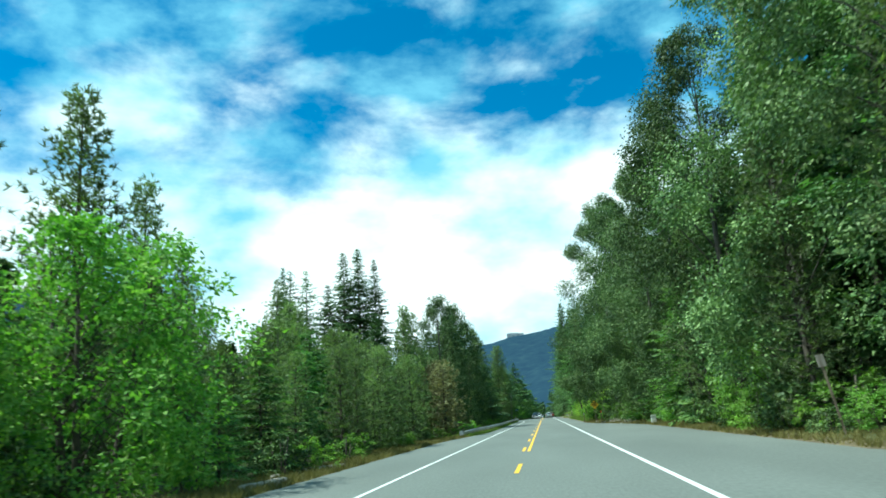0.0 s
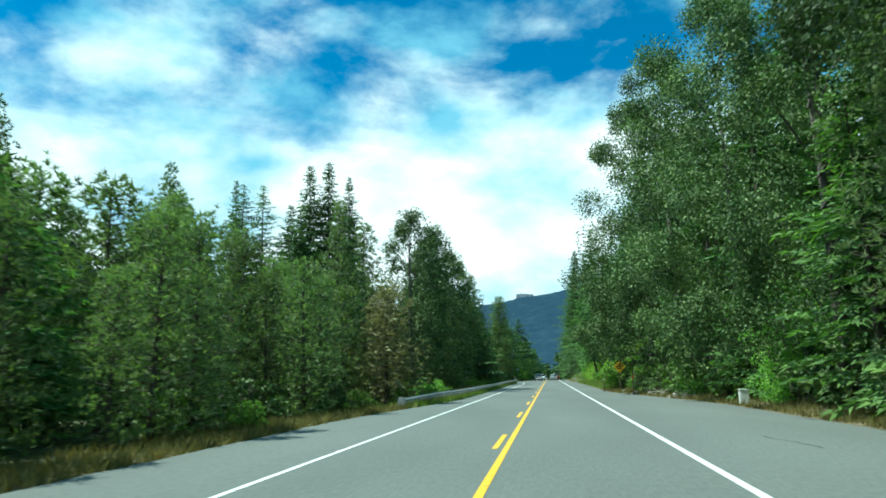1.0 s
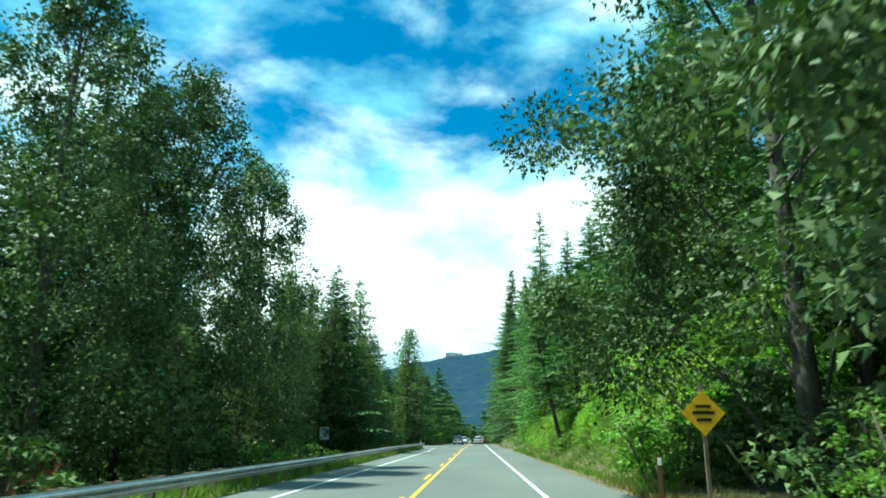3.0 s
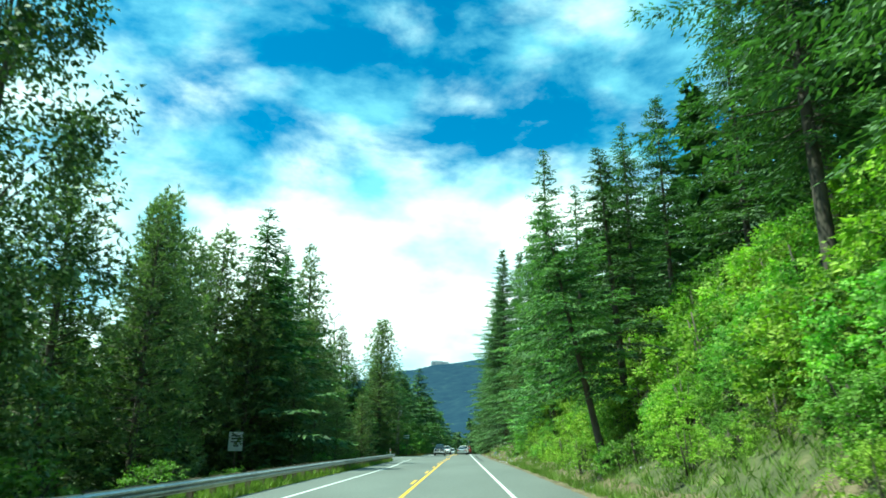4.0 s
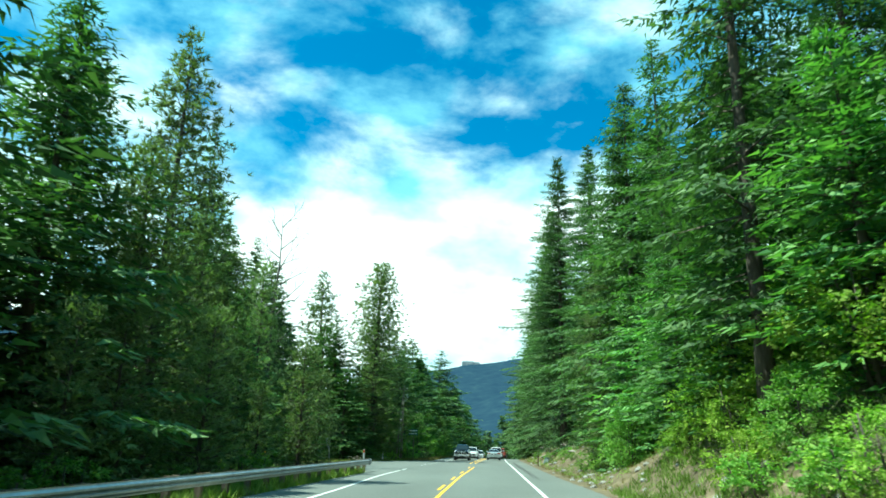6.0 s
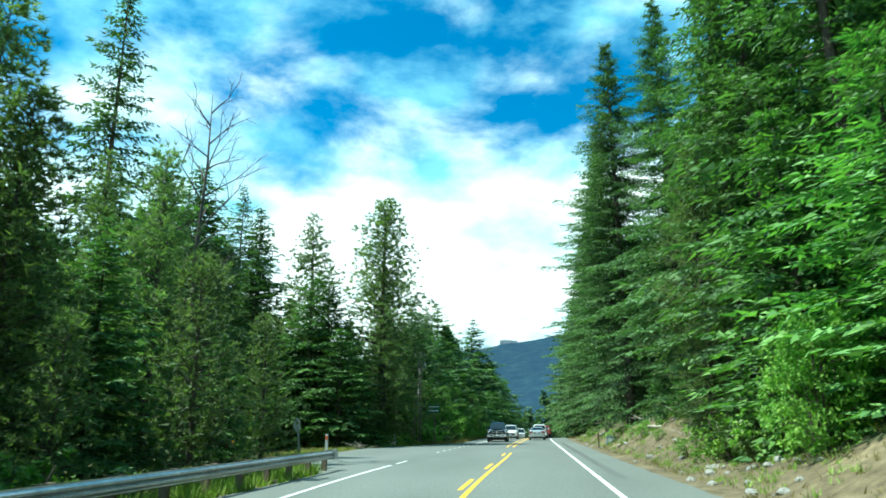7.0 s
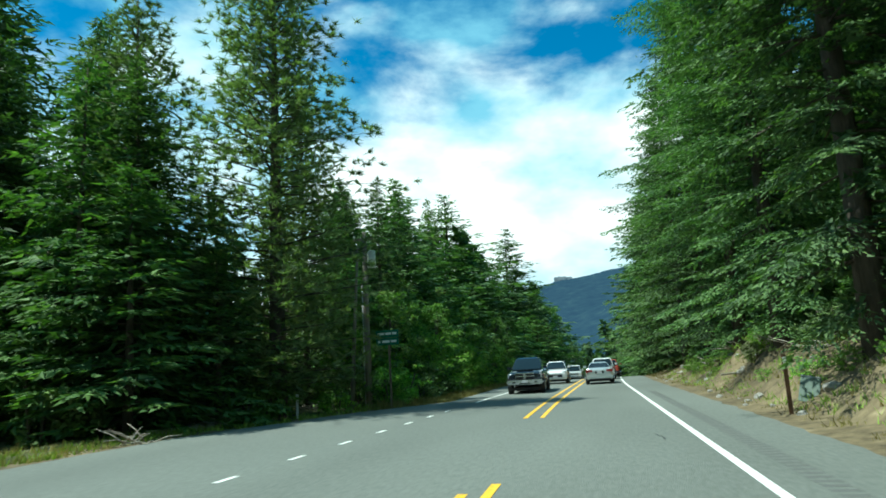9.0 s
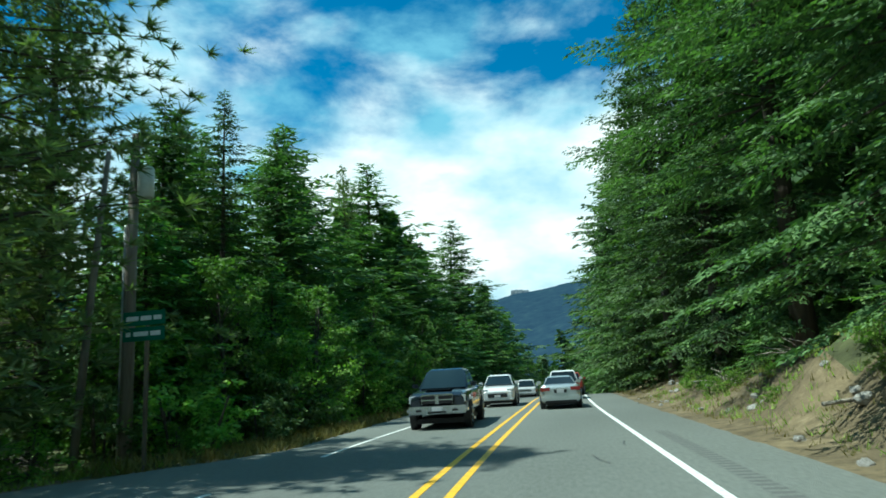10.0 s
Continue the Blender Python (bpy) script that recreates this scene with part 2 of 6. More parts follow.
M_CARGLASS = plain("dark_car_glass", (0.012, 0.018, 0.020), 0.05, 0.0, 0.5, wear=0.05)
M_REDLAMP = plain("red_lamp_lens", (0.28, 0.012, 0.012), 0.2, coat=0.6)
M_CLEARLAMP = plain("clear_lamp_lens", (0.80, 0.82, 0.84), 0.12, 0.3, coat=0.6)
M_PLATE = plain("plate_white", (0.65, 0.66, 0.68), 0.5)

# bluish base tones and a faint blue glow paint distance haze onto the slopes
mh, hn, hl, hb = material("haze_painted_slope", 1.0, 0, 0.0)
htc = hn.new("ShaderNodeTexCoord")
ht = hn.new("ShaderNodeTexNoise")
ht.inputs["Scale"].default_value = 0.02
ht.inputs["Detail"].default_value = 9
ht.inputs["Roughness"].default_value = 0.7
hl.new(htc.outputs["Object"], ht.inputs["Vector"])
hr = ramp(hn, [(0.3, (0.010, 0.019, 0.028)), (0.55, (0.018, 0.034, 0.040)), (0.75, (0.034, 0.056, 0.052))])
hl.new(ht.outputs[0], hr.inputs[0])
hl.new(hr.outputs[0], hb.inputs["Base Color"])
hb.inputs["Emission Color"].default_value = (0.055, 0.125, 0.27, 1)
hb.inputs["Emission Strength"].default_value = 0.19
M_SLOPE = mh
M_CLIFF = noisy("pale_cliff", [(0.3, (0.20, 0.24, 0.26)), (0.7, (0.42, 0.46, 0.48))], 0.03, 1.0)


# ---------------------------------------------------------------- mesh helpers
def mesh_of(name, verts, faces, mats, smooth=False, index=None):
    me = bpy.data.meshes.new(name)
    me.from_pydata([tuple(v) for v in verts], [], faces)
    for m in mats if isinstance(mats, (list, tuple)) else [mats]:
        me.materials.append(m)
    if index is not None:
        me.polygons.foreach_set("material_index", index)
    if smooth:
        me.polygons.foreach_set("use_smooth", [True] * len(me.polygons))
    me.update()
    return me


def part(name, data, mat, parent=None, label="", smooth=False):
    """One mesh object from a bmesh or a mesh, under a thing or under a part."""
    if isinstance(data, bmesh.types.BMesh):
        me = bpy.data.meshes.new(name)
        data.to_mesh(me)
        data.free()
        me.materials.append(mat)
        if smooth:
            me.polygons.foreach_set("use_smooth", [True] * len(me.polygons))
    else:
        me = data
    ob = new(name, me)
    if parent is not None:
        ob.parent = parent
    if label:
        ob["label"] = label
    return ob


def box(bm, x0, x1, y0, y1, z0, z1, bevel=0.0):
    r = bmesh.ops.create_cube(bm, size=1)
    for v in r["verts"]:
        v.co = Vector(((x0 + x1) / 2 + v.co.x * (x1 - x0), (y0 + y1) / 2 + v.co.y * (y1 - y0), (z0 + z1) / 2 + v.co.z * (z1 - z0)))
    if bevel:
        edges = list({e for v in r["verts"] for e in v.link_edges})
        bmesh.ops.bevel(bm, geom=edges, offset=bevel, segments=2, affect="EDGES")
    return bm


def boxm(*a, bevel=0.0):
    return box(bmesh.new(), *a, bevel=bevel)


def tube(points, radii, sides=8, cap=True):
    """Vertices and faces of a tapering tube along points."""
    V, Fc = [], []
    pts = [Vector(p) for p in points]
    for i, p in enumerate(pts):
        d = (pts[min(i + 1, len(pts) - 1)] - pts[max(i - 1, 0)]).normalized()
        a = d.orthogonal().normalized() if abs(d.z) < 0.9 else Vector((1, 0, 0)) - d * d.x
        a.normalize()
        b = d.cross(a)
        for k in range(sides):
            w = 2 * math.pi * k / sides
            V.append(p + (a * math.cos(w) + b * math.sin(w)) * radii[i])
    for i in range(len(pts) - 1):
        for k in range(sides):
            j = (k + 1) % sides
            Fc.append((i * sides + k, i * sides + j, (i + 1) * sides + j, (i + 1) * sides + k))
    if cap:
        Fc.append(tuple(range(sides))[::-1])
        Fc.append(tuple((len(pts) - 1) * sides + k for k in range(sides)))
    return V, Fc


def joined(pieces):
    V, Fc = [], []
    for v, f in pieces:
        o = len(V)
        V += list(v)
        Fc += [tuple(i + o for i in q) for q in f]
    return V, Fc


# ---------------------------------------------------------------- the lie of the land
def step(a, b, v):
    s = min(1.0, max(0.0, (v - a) / (b - a)))
    return s * s * (3 - 2 * s)


def road_z(y):
    if y < 238:
        return 0.0
    if y < 300:
        return -0.0007 * (y - 238) ** 2
    return -0.0007 * 62 ** 2 - 0.0868 * (min(y, 420) - 300)


def bend(y):
    """How far the road has swung to the right."""
    if y < 224:
        return 0.0
    if y < 246:
        return (y - 224) ** 2 / 1300
    return 22 ** 2 / 1300 + (y - 246) * 0.034


def right_edge(y):
    e = 9.3 if y < 58 else 9.3 - 3.3 * step(58, 92, y)
    return e - 0.4 * step(150, 180, y) + bend(y)


def left_edge(y):
    e = -7.1 + 1.95 * step(50, 76, y)
    e -= 0.4 * step(105, 140, y) + 0.12 * step(148, 172, y)
    e -= 3.6 * step(173, 181, y) + 1.5 * step(187, 191, y)
    e += 2.4 * step(200, 211, y)
    e += 3.2 * step(209, 217, y)
    return e + bend(y)


def land(x, y):
    """Height of the ground."""
    z = road_z(y)
    r, l = right_edge(y), left_edge(y)
    n = noise.noise(Vector((x * 0.13, y * 0.13, 0.3)))
    n2 = noise.noise(Vector((x * 0.5, y * 0.5, 7.3)))
    if x > r:
        d = x - r
        near = min(1, d / 1.5)
        bank = step(90, 108, y) * (1 - step(158, 178, y))
        cut = step(172, 188, y) * (1 - 0.55 * step(215, 240, y))
        rise = 0.06 * d
        rise += bank * 0.80 * min(max(0, d - 1.0), 8.5)
        rise += cut * (1.5 + 0.6 * n + 0.55 * n2) * step(0.9, 3.6, d) + cut * 0.12 * max(0, d - 4)
        rise += step(94, 118, y) * min(8, max(0, d - 9.5) * 0.3)
        return z + near * (0.10 * n2 + 0.35 * n * min(1, d / 6)) + min(rise, 16) - 0.04
    if x < l:
        d = l - x
        near = min(1, d / 1.5)
        fall = step(55, 75, y) * (1 - step(172, 182, y))
        drop = fall * 0.85 * step(0.6, 6, d)
        drop += 0.75 * step(3.0, 8, d) * step(181, 186, y) * (1 - step(199, 205, y))
        return z + near * (0.08 * n2 + 0.3 * n * min(1, d / 6)) - drop - 0.04
    return z - 0.05


xs = [-4800, -2500, -1200, -600, -300, -160, -100, -75] + [-60 + 2 * i for i in range(18)] + [-24 + 0.75 * i for i in range(77)] + [34 + 2.5 * i for i in range(12)] + [75, 100, 160, 300, 600, 1200, 2500, 4800]
ys = [-2000, -800, -300, -120, -60] + [-40 + 1.5 * i for i in range(240)] + [322 + 6 * i for i in range(22)] + [460, 520, 620, 800, 1200, 2000, 3000, 4800]
gv = [(x, y, land(x, y) if abs(x) < 400 else road_z(y) - 0.05) for y in ys for x in xs]
nx = len(xs)
gf = [(j * nx + i, j * nx + i + 1, (j + 1) * nx + i + 1, (j + 1) * nx + i) for j in range(len(ys) - 1) for i in range(nx - 1)]
gi = []
for j in range(len(ys) - 1):
    for i in range(nx - 1):
        cx, cy = (xs[i] + xs[i + 1]) / 2, (ys[j] + ys[j + 1]) / 2
        d = cx - right_edge(cy)
        wob = 0.7 * noise.noise(Vector((cx * 0.4, cy * 0.4, 2)))
        dl = left_edge(cy) - cx
        gi.append(1 if (-1 < d < (1.6 + wob if cy < 138 else 3.0 + 1.6 * wob if cy < 172 else 3.7 + 2 * wob) and cy > -30) or -1 < dl < 0.9 + wob else 0)
ground = new("ground", mesh_of("ground", gv, gf, [M_FLOOR, M_SOIL], True, gi))
tagged(ground, "forest floor and bare roadside soil under the trees", "ground", kind="structure")


def strip(name, f0, f1, y0, y1, z, mat, dy=2.0, thick=0.0):
    """A long ribbon on the road between two edges."""
    n = max(1, int(math.ceil((y1 - y0) / dy)))
    V, Fc = [], []
    for i in range(n + 1):
        y = y0 + (y1 - y0) * i / n
        V += [(f0(y), y, road_z(y) + z), (f1(y), y, road_z(y) + z)]
    for i in range(n):
        Fc.append((2 * i, 2 * i + 1, 2 * i + 3, 2 * i + 2))
    if thick:
        o = len(V)
        V += [(a, b, c - thick) for a, b, c in V]
        for i in range(n):
            Fc.append((2 * i + 1, o + 2 * i + 1, o + 2 * i + 3, 2 * i + 3))
            Fc.append((o + 2 * i, 2 * i, 2 * i + 2, o + 2 * i + 2))
        Fc += [(0, o, o + 1, 1), (2 * n, 2 * n + 1, o + 2 * n + 1, o + 2 * n)]
    return part(name, mesh_of(name, V, Fc, mat), mat)


def ragged(f, s, sd):
    return lambda y: f(y) + s * noise.noise(Vector((y * 0.9, sd, 0))) + 0.4 * s * noise.noise(Vector((y * 3.1, sd, 4)))


road = strip("road", ragged(left_edge, 0.16, 1.0), ragged(right_edge, 0.16, 9.0), -60, 420, 0.0, M_ASPHALT, 0.75, 0.12)
tagged(road, "grey asphalt two-lane highway with wide paved shoulders", "road", kind="structure")


def painted(name, fx, width, y0, y1, mat, label):
    ob = strip(name, lambda y: fx(y) - width / 2, lambda y: fx(y) + width / 2, y0, y1, 0.006, mat, 1.5, 0.006)
    return tagged(ob, label, "road marking", kind="structure")


DASHES = [19.9, 31.3, 42.3, 53.6, 65.0, 77.1, 89.3, 101.0, 113.1, 125.2, 137.5, 148.4, 159.0, 167.8, 176.6, 188.2]


def yellow_x(y):
    return bend(y) + 0.7 * step(204, 240, y)


painted("edge_line", lambda y: 3.6 + bend(y), 0.135, -60, 420, M_WHITE, "solid white edge line on the road")
painted("edge_line", lambda y: -3.63 - 0.68 * step(150, 175, y), 0.12, -60, 179, M_WHITE, "worn solid white edge line on the road")
painted("dotted_line", lambda y: -4.3, 0.11, 180.1, 182.7, M_WHITE, "short white dotted line marks across the junction")
for i in range(7):
    painted("dotted_line", lambda y: -4.25 + 0.03 * (y - 195), 0.12, 193.2 + 2.55 * i, 193.85 + 2.55 * i, M_WHITE, "short white dotted line marks across the junction")
painted("edge_line", lambda y: -3.6 + 0.45 * step(214, 230, y) + bend(y), 0.11, 214, 420, M_WHITE, "worn solid white edge line on the road")
painted("centre_line", lambda y: 0.28 * step(168, 193, y), 0.13, 31, 192.5, M_YELLOW, "solid yellow centre line of the road")
for y in DASHES:
    if y < 190:
        painted("centre_dash", lambda y: (-0.25 if y > 26 else -0.1) + 0.20 * step(168, 193, y), 0.13, y, y + 3.6, M_YELLOW, "yellow dash of the broken centre line")
painted("centre_line", lambda y: yellow_x(y) - 0.40, 0.13, 203.6, 420, M_YELLOW, "solid yellow centre line, one of a pair")
painted("centre_line", lambda y: yellow_x(y) + 0.10, 0.13, 203.6, 420, M_YELLOW, "solid yellow centre line, one of a pair")

# cracks in the asphalt
rng = random.Random(5)
for x0, y0, ln in ((5.9, 33, 2.4), (6.4, 42, 3.0), (5.2, 58, 2.2), (2.6, 175, 3.2), (3.0, 183.5, 2.0), (2.9, 197, 1.2), (2.5, 211, 1.4), (3.1, 214, 0.9), (6.8, 24, 2.0)):
    x, y, pts = x0, y0, []
    while y < y0 + ln:
        pts.append((x, y, 0.002))
        x += rng.uniform(-0.09, 0.05)
        y += rng.uniform(0.1, 0.25)
    V = [(a + s * 0.016, b, c) for a, b, c in pts for s in (-1, 1)]
    Fc = [(2 * i, 2 * i + 1, 2 * i + 3, 2 * i + 2) for i in range(len(pts) - 1)]
    tagged(part("crack", mesh_of("crack", V, Fc, M_CRACK), M_CRACK), "dark thin crack in the asphalt", "crack", kind="structure")

# ---------------------------------------------------------------- far slopes
def ridge(name, top, depth, mat, sd, label, y_at, n=140, m=26):
    """A forested slope that runs up to a skyline given by (x, z) knots at distance y_at."""
    V, Fc = [], []
    kx, kz = [k[0] for k in top], [k[1] for k in top]
    for i in range(n):
        x = kx[0] + (kx[-1] - kx[0]) * i / (n - 1)
        zt = float(np.interp(x, kx, kz))
        for j in range(m):
            s = j / (m - 1)
            w = noise.noise(Vector((x * 0.006, s * 4, sd)))
            w2 = noise.noise(Vector((x * 0.03, s * 17, sd + 3)))
            z = -40 + (zt + 40) * (s ** 0.85) + (w * 30 + w2 * 9) * s * (1 - s) * 2 + (noise.noise(Vector((x * 0.09, 0, sd))) * 4 if j == m - 1 else 0)
            V.append((x * (1 - 0.0 * s), y_at - depth * (1 - s) + w * 60 * (1 - s), z))
    for i in range(n - 1):
        for j in range(m - 1):
            Fc.append((i * m + j, (i + 1) * m + j, (i + 1) * m + j + 1, i * m + j + 1))
    ob = new(name, mesh_of(name, V, Fc, mat, True))
    return tagged(ob, label, "mountain", kind="structure")


ridge("backdrop_mountain", [(-900, 250), (-420, 330), (-320, 362), (-230, 368), (-130, 392), (-20, 402), (60, 414), (110, 424), (180, 432), (420, 480), (1000, 560)], 1500, M_SLOPE, 1, "forested mountain slope with blue-green haze painted into its colour", 3500)
ridge("backdrop_mountain", [(-3600, 1080), (-2790, 894), (-2656, 781), (-2504, 600), (-2200, 420), (-1500, 260)], 1400, M_SLOPE, 8, "forested mountain slope with blue-green haze painted into its colour", 3520)
ridge("backdrop_mountain", [(-260, 96), (-60, 130), (60, 175), (200, 240), (500, 330)], 900, M_SLOPE, 15, "forested foothill with blue-green haze painted into its colour", 2300)
bm = bmesh.new()
for x0, x1, z0, z1 in ((-146, -128, 380, 411), (-130, -112, 382, 413), (-114, -86, 388, 411), (-88, -58, 390, 407)):
    box(bm, x0, x1, 3494, 3550, z0, z1, bevel=3)
tagged(part("backdrop_cliff", bm, M_CLIFF), "pale rock cliff on the mountain skyline", "cliff", kind="structure")


# ---------------------------------------------------------------- plants
def leaf_mesh(name, P, D, W, L, mat, fold=0.0, limbs=None, bark=None, tips=None, tip_mat=None):
    """Many leaves at once: P base, D direction, W side vector, L length; each a slender pointed triangle. limbs: tubes
    among them; tips: which leaves take the lighter, sunlit-looking tone.
    """
    P, D, W = np.asarray(P), np.asarray(D), np.asarray(W)
    L = np.asarray(L)[:, None]
    V = np.stack([P + W + D * L * 0.12, P + D * L, P - W], 1).reshape(-1, 3)
    k = len(P)
    idx = np.arange(3 * k, dtype=np.int32)
    starts = np.arange(0, 3 * k, 3, dtype=np.int32)
    if limbs:
        lv, lf = joined(limbs)
        V = np.concatenate([V, np.array([tuple(v) for v in lv])])
        idx = np.concatenate([idx, (np.array(lf, dtype=np.int32) + 3 * k).ravel()])
        starts = np.concatenate([starts, 3 * k + np.arange(0, 4 * len(lf), 4, dtype=np.int32)])
    me = bpy.data.meshes.new(name)
    me.vertices.add(len(V))
    me.vertices.foreach_set("co", V.astype(np.float32).ravel())
    me.loops.add(len(idx))
    me.loops.foreach_set("vertex_index", idx.astype(np.int32))
    n = len(starts)
    me.polygons.add(n)
    me.polygons.foreach_set("loop_start", starts.astype(np.int32))
    me.materials.append(mat)
    if limbs:
        me.materials.append(bark)
        index = np.array([0] * k + [1] * (n - k), dtype=np.int32)
        if tips is not None:
            me.materials.append(tip_mat)
            index[:k][tips] = 2
        me.polygons.foreach_set("material_index", index)
    me.update(calc_edges=True)
    return me


def unit(v):
    return v / (np.linalg.norm(v, axis=-1, keepdims=True) + 1e-9)


def fir_arrays(seed, h, radius, clear, spacing=0.45, station=0.30, power=0.85, droop=0.22, gaps=0.08, piece=0.42, wide=1.0, core=3, longest=1.1, bulge=0.10, ragged_=0.25, full=1.2):
    """Trunk axis, boughs and needle sprays of a conifer whose whorls of flat, drooping boughs stand out one above the
    other; the last array marks tips painted lighter as if sunlit.
    """
    r = np.random.RandomState(seed)
    bow = r.uniform(-0.012, 0.012, 2) * h
    def axis(z):
        s = max(0, z) / h
        return np.array([bow[0] * s * s, bow[1] * s * s, z])
    P, D, W, L, T = [], [], [], [], []
    sticks = []
    down = np.array([0, 0, -1.0])
    z = clear * h
    ph = r.uniform(0, 6.28, 4)
    while z < h - 0.15:
        s = (z - clear * h) / (h - clear * h)
        k = r.randint(5, 8)
        a0 = r.uniform(0, 6.28)
        whorl = r.uniform(1 - ragged_, 1.10)
        for i in range(k):
            if r.rand() < gaps:
                continue
            az = a0 + 6.283 * i / k + r.uniform(-0.4, 0.4)
            lump = 0.92 + bulge * math.sin(2 * az + ph[0] + 0.7 * z) * math.sin(1.15 * z + ph[1] + az) + 0.5 * bulge * math.sin(3 * az + ph[2] - 0.5 * z)
            ln = radius * min(1.0, full * (1 - s) ** power) * min(1.04, lump * whorl * r.uniform(1 - 1.3 * ragged_, 1.18)) * min(1.0, 0.6 + s * 3.5) + 0.18
            up = -0.10 + 0.55 * s + r.uniform(-0.14, 0.14)
            d = unit(np.array([math.cos(az), math.sin(az), up]))
            side = np.array([-math.sin(az), math.cos(az), 0])
            base = axis(z + r.uniform(-0.5, 0.5) * spacing * 0.7)
            pc = piece * (0.60 + 0.40 * (1 - s) ** 0.6)
            n = max(3, int(ln / station / (0.55 + 0.45 * (1 - s))))
            t = np.linspace(0.15, 1.0, n) + r.uniform(-0.04, 0.04, n)
            sag = droop * ln * (t * t - 0.42 * t ** 4)
            pos = base + d * (t * ln)[:, None] + down * sag[:, None]
            for sg in (-1, 1):
                spread = (0.33 * ln * (1.15 - t) ** 0.8 + 0.22) * r.uniform(0.55, 1.25, n)
                dd = unit(side * sg + d * (0.50 + 0.60 * t)[:, None] + r.uniform(-0.16, 0.16, (n, 3)) + down * 0.20)
                m = max(1, int(math.ceil(spread.max() / pc)))
                for q in range(m):
                    ok = spread > q * pc * 0.9
                    if not ok.any():
                        continue
                    c = ok.sum()
                    pp = pos[ok] + dd[ok] * (q * pc * 0.85) + down * (0.12 * (q * pc) ** 1.3) + r.uniform(-0.06, 0.06, (c, 3)) * np.array([1, 1, 0.5])
                    fan = r.choice([-1.0, 1.0], (c, 1)) * r.uniform(0.1, 0.75, (c, 1))
                    vv = unit(dd[ok] + (d - side * sg) * fan * 0.6 + r.uniform(-0.16, 0.16, (c, 3)) + down * r.uniform(-0.05, 0.36 + 0.3 * s, (c, 1)))
                    P.append(pp); D.append(vv)
                    ll = pc * r.uniform(0.9, 1.5, c)
                    L.append(ll)
                    W.append(unit(np.cross(vv, np.array([0, 0, 1.0]) + r.uniform(-0.85, 0.85, (c, 3)))) * (ll * 0.17 * wide)[:, None])
                    T.append(((spread[ok] - q * pc < 1.3 * pc) | (t[ok] > 0.86)) & (r.rand(c) < 0.75))
            P.append(pos[-1:]); D.append(unit(d + down * 0.3)[None]); L.append(np.array([pc * 1.3])); W.append(side[None] * pc * 0.14); T.append(np.array([True]))
            if core:
                c = max(2, int(core * (1 - 0.7 * s)))
                ct = r.uniform(0.05, 0.6, c)
                P.append(base + d * (ct * ln)[:, None] + down * (droop * ln * ct * ct)[:, None] + r.normal(0, 0.10, (c, 3)))
                v = unit(d * 0.7 + side * r.normal(0, 0.9, (c, 1)) + r.normal(0, 0.35, (c, 3)) + down * 0.25)
                ll = min(0.30 * ln + 0.22, longest) * r.uniform(0.7, 1.2, c)
                D.append(v); L.append(ll)
                W.append(unit(np.cross(v, np.array([0, 0, 1.0]) + r.normal(0, 0.6, (c, 3)))) * (ll * 0.20)[:, None])
                T.append(np.zeros(c, bool))
            if ln > 1.2 and s < 0.75:
                sticks.append(tube([base, base + d * ln * 0.55 + down * droop * ln * 0.3], [0.012 + 0.010 * ln, 0.006], 3, False))
        z += spacing * r.uniform(0.75, 1.25) * (1 - 0.45 * s)
    rad = 0.0115 * h + 0.05
    zs = np.linspace(-0.5, h * 0.985, 9)
    tv = tube([axis(v) for v in zs], [rad * (1.25 if i == 0 else 1 - 0.96 * max(0, v) / h) for i, v in enumerate(zs)], 8)
    return tv, sticks, np.concatenate(P), np.concatenate(D), np.concatenate(W), np.concatenate(L), np.concatenate(T)


def fir_meshes(seed, h, radius, clear, mat, **more):
    tv, sticks, P, D, W, L, T = fir_arrays(seed, h, radius, clear, **more)
    return mesh_of("trunk", *tv, M_BARK, True), leaf_mesh("crown", P, D, W, L, mat, 0.04, sticks, M_BARK, T, M_FIR_TIP if mat is M_FIR else M_YOUNG_TIP)


